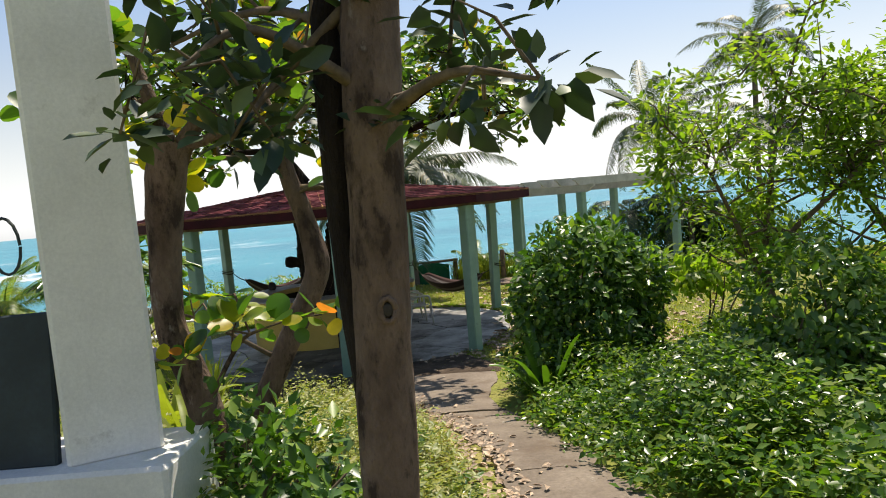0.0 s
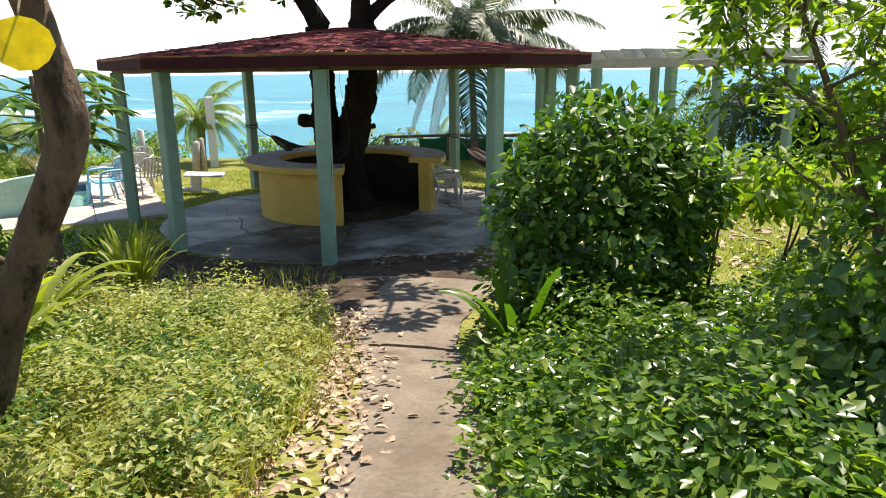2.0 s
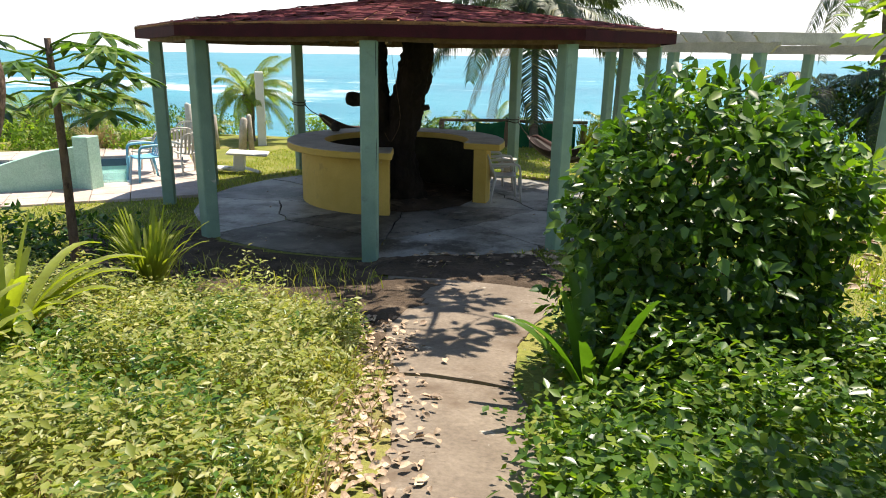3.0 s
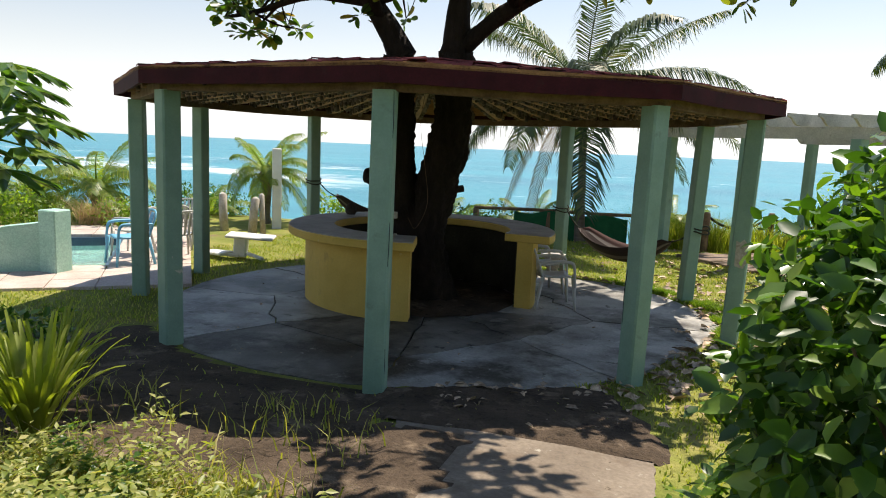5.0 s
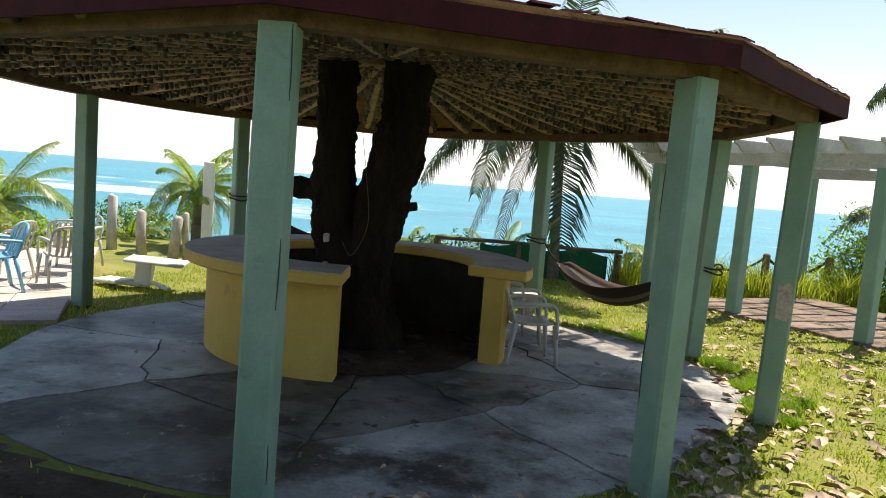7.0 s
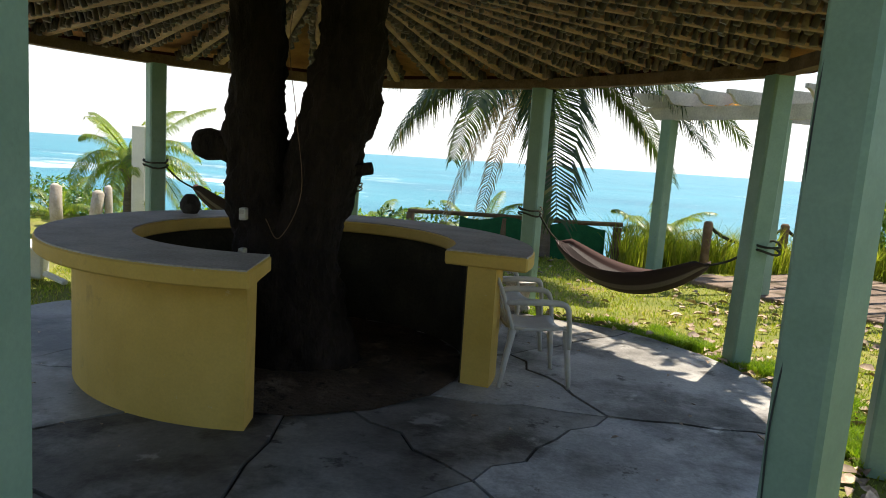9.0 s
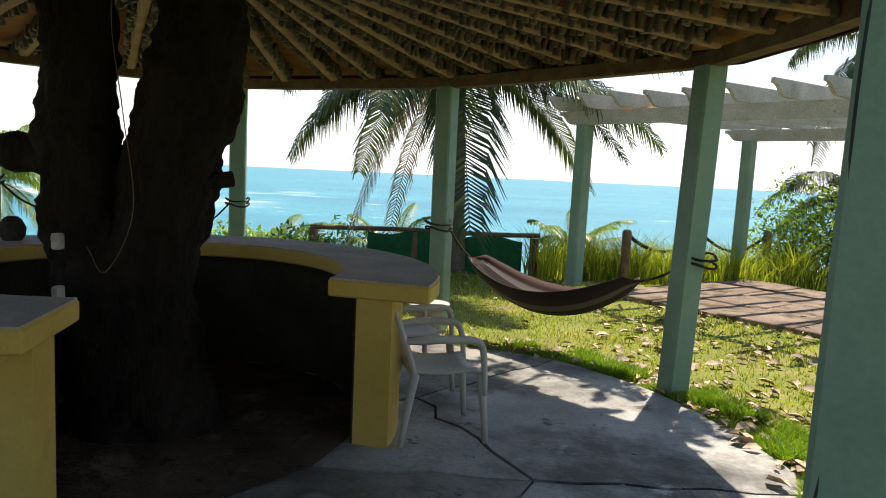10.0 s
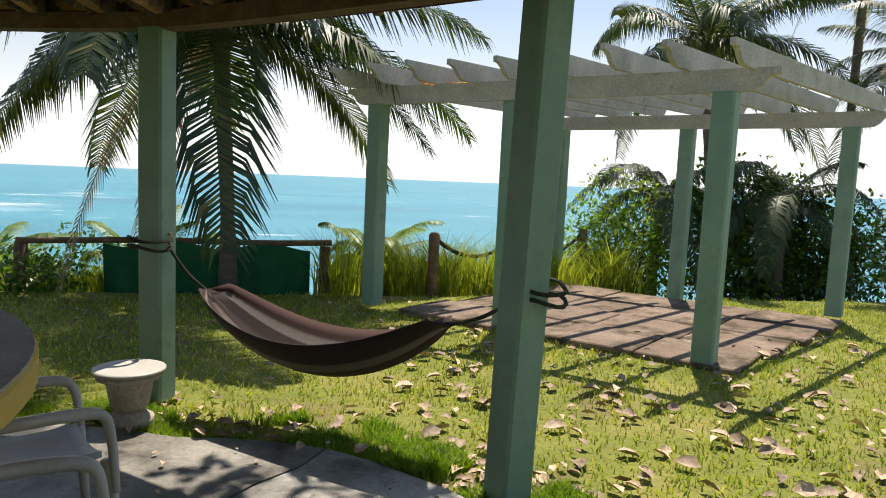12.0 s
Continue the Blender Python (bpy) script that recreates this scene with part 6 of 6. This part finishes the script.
    for path, r, tw in (([(-0.12, 0, 2.98 - g), (-0.24, 0, 3.42 - g), (-0.4, 0, 3.9 - g)], 0.06, 7), ([(-0.06, 0, 3.0 - g), (0.15, 0, 3.3 - g), (0.3, 0.1, 3.9 - g)], 0.06, 7), ([(-0.05, 0, 3.0 - g), (0.3, -0.1, 3.1 - g), (0.55, -0.2, 3.4 - g)], 0.035, 6), ([(-0.2, 0, 3.3 - g), (-0.6, 0.2, 3.2 - g), (-0.8, 0.3, 3.0 - g)], 0.02, 4), ([(-0.1, 0, 1.5 - g), (0.2, -0.2, 1.9 - g), (0.4, -0.3, 2.0 - g)], 0.018, 4)):
        bm = bmesh.new()
        grow(bm, Vector(path[0]), path[1:], r, 0.006, rng, tw, 0.4, tips, 0)
        part("limb", bm, M_PALEBARK, t, "", True)
    P, D, U, L = tuft(tips, 13, 0.12, 0.16, nr)
    leaves("crown", P, D, U, L, L * 0.95, M_GRAPE, t, "round leaves, green to yellow and orange", ROUND)


start_trees()
bush("undergrowth_bush", (0.3, 3.6), [((0, 0, 0.35), (0.38, 0.45, 0.5)), ((0.25, -0.2, 0.3), (0.3, 0.3, 0.4)), ((-0.3, 0.4, 0.4), (0.3, 0.35, 0.5))], 1500, 0.09, M_BUSH, "leafy green undergrowth round the tree trunks", seed=81, depth=0.6)

# ---- grass, weeds and fallen leaves ----
def free(x, y):
    """Bare ground, off the path, the slab, the paving and the pool deck."""
    if path_left(y) - 0.02 < x < path_right(y) + 0.02 and y < 10.3:
        return False
    a = math.degrees(math.atan2(y - SLAB_C.y, x - SLAB_C.x))
    if (Vector((x, y, 0)) - SLAB_C).length < (slab_point(1, a) - SLAB_C).length + 0.01:
        return False
    u, v = (x + 6.5) * -0.61 + (y - 14.2) * 0.79, (x + 6.5) * -0.79 + (y - 14.2) * -0.61
    if -1.62 < u < 5.0 and -1.22 < v < 6.0:
        return False
    w = Vector((x - 1.75, y - 21.15, 0))
    det = 0.70 * 0.60 + 0.715 * 0.80
    s, q = (w.x * 0.60 - w.y * 0.80) / det, (0.70 * w.y + 0.715 * w.x) / det
    ragged = 0.3 * noise.noise(Vector((x * 1.8, y * 1.8, 6)))
    if 0.22 + ragged < s < 3.7 + ragged and 0.2 + ragged < q < 3.7 and y < 23.2:
        return False
    if -3.4 < x < -0.15 and 3.3 < y < 4.1:
        return False
    return True


def bare(x, y):
    """The trodden, always shaded soil in front of the gazebo."""
    d = Vector((x, y, 0)) - SLAB_C
    if d.length < (slab_point(1, math.degrees(math.atan2(d.y, d.x))) - SLAB_C).length - 0.2:
        return False
    if y < 10.3 and path_left(y) + (0.45 * max(0, y - 8.4)) * (0.6 + noise.noise(Vector((x * 2, y * 2, 1)))) < x < path_right(y) + 0.1:
        return False
    wob = 0.5 * noise.noise(Vector((x * 1.5, y * 1.5, 3))) + 0.2 * noise.noise(Vector((x * 5, y * 5, 3)))
    return ((x + 1.6) / 3.0) ** 2 + ((y - 10.3) / 1.75) ** 2 < 1 + wob or ((x - 0.6) / 1.15) ** 2 + ((y - 9.8) / 1.9) ** 2 < 1 + 0.5 * wob


def build_soil():
    bm = bmesh.new()
    step = 0.08
    verts = {}
    for i in range(94):
        for j in range(60):
            x, y = -5.2 + i * step, 7.8 + j * step
            if bare(x + step / 2, y + step / 2):
                q = []
                for a, b in ((i, j), (i + 1, j), (i + 1, j + 1), (i, j + 1)):
                    if (a, b) not in verts:
                        u, v = -5.2 + a * step, 7.8 + b * step
                        verts[a, b] = bm.verts.new((u, v, ground_z(u, v) + (0.046 if path_left(v) - 0.1 < u < path_right(v) else 0.012)))
                    q.append(verts[a, b])
                bm.faces.new(q)
    for v in bm.verts:
        d = v.co.xy - SLAB_C.xy
        if d.length < (slab_point(1, math.degrees(math.atan2(d.y, d.x))) - SLAB_C).length + 0.06:
            v.co.z = min(v.co.z, -0.022)
        elif v.is_boundary:
            v.co.z -= 0.02
    return tagged(part("ground_soil", bm, M_SOIL, None, "", True), "bare dark trodden soil in front of the gazebo", "soil", kind="structure")


build_soil()


def verge(x, y):
    """Grass keeps an uneven bare margin from the path."""
    return y > 9.5 or x < path_left(y) - 0.12 - 0.28 * (0.5 + 0.5 * noise.noise(Vector((x, y * 1.3, 5)))) or x > path_right(y)


def near_slab(x, y):
    """The mossy verge just outside the slab, thickest towards the sea."""
    d = Vector((x, y, 0)) - SLAB_C
    a = math.degrees(math.atan2(d.y, d.x))
    gap = d.length - (slab_point(1, a) - SLAB_C).length
    wide = 0.5 + 0.2 * noise.noise(Vector((x * 3, y * 3, 9)))
    return gap < wide and noise.noise(Vector((x * 2.3, y * 2.3, 4))) > -0.12


def blades(name, label, area, count, height, width, mat, seed, keep=None, lean=0.35):
    """Grass as separate bent blades over an area (x0, x1, y0, y1), clumped by a noise."""
    rng = np.random.default_rng(seed)
    if area:
        x0, x1, y0, y1 = area
        X, Y = rng.uniform(x0, x1, count), rng.uniform(y0, y1, count)
    else:
        ring = [slab_point(1 + 0.17 * r, a) for r, a in zip(rng.random(count), rng.uniform(-2, 140, count))]
        X, Y = [p.x for p in ring], [p.y for p in ring]
    V, F = [], []
    for x, y in zip(X, Y):
        c = 0.5 + 0.5 * noise.noise(Vector((x * 1.7, y * 1.7, seed)))
        if area and min(x - x0, x1 - x, (y - y0) * 1.5, y1 - y) < 0.9 * (0.55 + 0.9 * noise.noise(Vector((x * 0.9, y * 0.9, 8)))):
            continue
        if rng.random() > 0.25 + c or not free(x, y) or (bare(x, y) and rng.random() < 0.93) or (keep and not keep(x, y)):
            continue
        z = ground_z(x, y) - 0.005
        h = height * rng.uniform(0.4, 1.15) * (0.6 + 0.8 * c)
        a, b = rng.uniform(0, 6.28), rng.uniform(0, 6.28)
        dx, dy = math.cos(a) * width, math.sin(a) * width
        lx, ly = math.cos(b) * h * lean * rng.random(), math.sin(b) * h * lean * rng.random()
        k = len(V)
        V += [(x - dx, y - dy, z), (x + dx, y + dy, z), (x + dx * 0.8 + lx * 0.4, y + dy * 0.8 + ly * 0.4, z + h * 0.6), (x - dx * 0.8 + lx * 0.4, y - dy * 0.8 + ly * 0.4, z + h * 0.6), (x + lx * 1.5, y + ly * 1.5, z + h)]
        F += [(k, k + 1, k + 2), (k, k + 2, k + 3), (k + 3, k + 2, k + 4)]
    return tagged(mesh_part(name, V, F, mat), label, "grass", kind="stuff")


M_LAWN = foliage("lawn_blade", [(0.0, (0.17, 0.24, 0.03)), (0.5, (0.30, 0.37, 0.055)), (0.85, (0.42, 0.41, 0.11)), (1.0, (0.55, 0.48, 0.24))], (1.5, 1.5, 0.5), 0.6, 0.4)
blades("weedy_grass", "tall dry and green weedy grass beside the path", (-3.6, 1.6, 3.2, 10.6), 60000, 0.22, 0.006, M_GRASS, 91, lambda x, y: verge(x, y) and noise.noise(Vector((x * 0.9, y * 0.9, 2))) > -0.42, 0.75)
blades("straw_grass", "dry straw among the weeds beside the path", (-3.0, 1.5, 3.2, 9.6), 9000, 0.2, 0.005, M_STRAW, 191, None, 1.2)
blades("lawn_grass", "short green lawn grass round the gazebo", (-7, 9.5, 9.5, 23), 170000, 0.055, 0.006, M_LAWN, 92, None, 0.8)
M_MOSS = foliage("verge_blade", [(0.0, (0.10, 0.19, 0.018)), (0.5, (0.20, 0.31, 0.03)), (1.0, (0.34, 0.40, 0.07))], (1.4, 1.6, 0.4), 0.6, 0.4)
blades("edge_grass", "mossy tufted green grass along the slab edge", None, 130000, 0.095, 0.005, M_MOSS, 93, lambda x, y: near_slab(x, y), 0.7)
blades("cliff_grass", "tall bright green grass along the cliff edge", (0.6, 7.0, 22.6, 25.6), 14000, 0.85, 0.011, M_TALLGRASS, 94, lambda x, y: y > 22.4 + max(0, (x - 2.4)) * 0.35, 0.6)
blades("cliff_grass", "tall bright green grass along the cliff edge", (-7.0, 0.6, 23.0, 25.6), 9000, 0.5, 0.010, M_TALLGRASS, 95, None, 0.6)
blades("bank_grass", "yellow-green grass on the far bank", (4.0, 16, 6, 22), 60000, 0.16, 0.010, M_TALLGRASS, 96, lambda x, y: y < 12.5 or x > 9.5, 0.7)
blades("dry_grass", "dry straw-coloured grass mound beyond the pool", (-10.9, -9.2, 17.2, 18.6), 5000, 0.75, 0.007, M_STRAW, 97, lambda x, y: (x + 10.0) ** 2 / 0.7 + (y - 17.9) ** 2 / 0.4 < 1, 0.9)


def weeds(seed, lo, hi, mat, height, label):
    rng = np.random.default_rng(seed)
    P, D, U, L = [], [], [], []
    for _ in range(7000):
        x, y = rng.uniform(-3.2, 1.5), rng.uniform(3.4, 8.5)
        c = noise.noise(Vector((x * 1.2, y * 1.2, 7)))
        if not free(x, y) or not lo < c < hi or not verge(x, y):
            continue
        z, h, k = ground_z(x, y), height * rng.uniform(0.4, 1.25) * (0.75 + 0.7 * noise.noise(Vector((x * 2.3, y * 2.3, 1)))) * min(1.0, 0.4 + (path_left(y) - x)), 12
        a = rng.uniform(0, 6.28, k)
        P.append(np.column_stack([x + rng.normal(0, 0.035, k), y + rng.normal(0, 0.035, k), z + h * rng.uniform(0.3, 1.1, k)]))
        D.append(np.column_stack([np.cos(a), np.sin(a), rng.uniform(-0.3, 0.6, k)]))
        U.append(np.column_stack([rng.normal(0, 0.3, k), rng.normal(0, 0.3, k), np.ones(k)]))
        L.append(rng.uniform(0.024, 0.075, k))
    P, D, U, L = (np.concatenate(q) for q in (P, D, U, L))
    tagged(leaves("low_weeds", P, D, U, L, L * 0.8, mat, None, "", SMALL), label, "weeds", kind="stuff")


M_WEED = foliage("weed_leaf", [(0.0, (0.15, 0.2, 0.035)), (0.6, (0.29, 0.32, 0.07)), (1.0, (0.47, 0.44, 0.17))], (1.5, 1.5, 0.5), 0.45, 0.45)
weeds(98, -0.12, 1.0, M_WEED, 0.42, "small pale leafy weeds growing through the grass")
weeds(99, -1.0, 0.02, M_BANK, 0.3, "small dark green weeds growing through the grass")
M_DRYLEAF = surface("fallen_leaf", [(0.3, (0.26, 0.16, 0.095)), (0.7, (0.6, 0.46, 0.32))], 20, 60, 0.7, 0.2, 0.003, island=0.45)


def litter(label, count, seed, place, size=(0.06, 0.13)):
    rng = np.random.default_rng(seed)
    P, D, U, L = [], [], [], []
    while len(P) < count:
        x, y = place(rng)
        z = ground_z(x, y) + 0.03
        a = Vector((x, y, 0)) - SLAB_C
        if a.length < (slab_point(1, math.degrees(math.atan2(a.y, a.x))) - SLAB_C).length:
            z = 0.012
        elif path_left(y) < x < path_right(y) and y < 10.3:
            z = ground_z(x, y) + 0.045
        t = rng.uniform(0, 6.28)
        P.append((x, y, z + rng.uniform(0, 0.012)))
        D.append((math.cos(t), math.sin(t), rng.uniform(-0.1, 0.35)))
        U.append((rng.normal(0, 0.35), rng.normal(0, 0.35), 1))
        L.append(rng.uniform(*size))
    curled = LEAF * np.array([1, 1, 2.2])
    return tagged(leaves("fallen_leaves", P, D, U, L, np.array(L) * 1.05, M_DRYLEAF, None, "", curled), label, "fallen leaves", kind="stuff")


litter("dry brown almond leaves scattered on the sunny lawn", 900, 101, lambda r: (r.uniform(1.6, 6.5), 11.3 + 8.7 * r.random() ** 1.3), (0.06, 0.17))
litter("dry brown leaves drifted along the slab edge", 420, 102, lambda r: tuple(slab_point(0.99 + 0.12 * abs(r.normal()), r.uniform(-70, 75)).xy))
litter("dry leaves heaped along the path edge", 900, 103, lambda r: (lambda y: (path_left(y) - 0.16 + r.normal() * 0.2, y))(4.2 + 4.6 * r.random()), (0.035, 0.085))
litter("small dry leaves lying on the slab and path", 110, 104, lambda r: tuple(slab_point(r.random() ** 0.5 * 0.98, r.uniform(0, 360)).xy), (0.02, 0.05))
litter("leaves lying on the lawn behind the gazebo", 160, 105, lambda r: (r.uniform(-5, 2.5), r.uniform(17.5, 22)))

# ---- wires on the gazebo posts ----
for k, out in (("C", (0.09, -0.06)), ("D", (-0.105, -0.02))):
    x, y = POSTS[k][0] + out[0], POSTS[k][1] + out[1]
    bm = bmesh.new()
    pts = [(x + 0.012 * math.sin(i * 1.7) + LEAN.get(k, (0, 0))[0] * i / 9, y + 0.004 * math.cos(i), 0.02 + 2.4 * i / 9) for i in range(10)]
    tube(bm, smooth_line(pts, 4), 0.0035, 5)
    tagged(part("cable", bm, M_DARK), "black electric wire running down a green post", "cable")

dry = thing("dry_frond", (2.2, 20.95, 2.62), "dry orange leaf sprays caught on the pergola beam", "dry leaves")
nr = np.random.default_rng(7)
P, D, U, L = tuft([(0.05 * i - 0.1, -0.05 * i + 0.1, -0.02) for i in range(7)], 7, 0.16, 0.06, nr)
leaves("leaf_spray", P, D, U, L, L * 0.5, foliage("orange_leaf", [(0.0, (0.5, 0.25, 0.05)), (1.0, (0.6, 0.36, 0.1))], (1.4, 1.2, 0.7), 0.6, 0.4), dry)
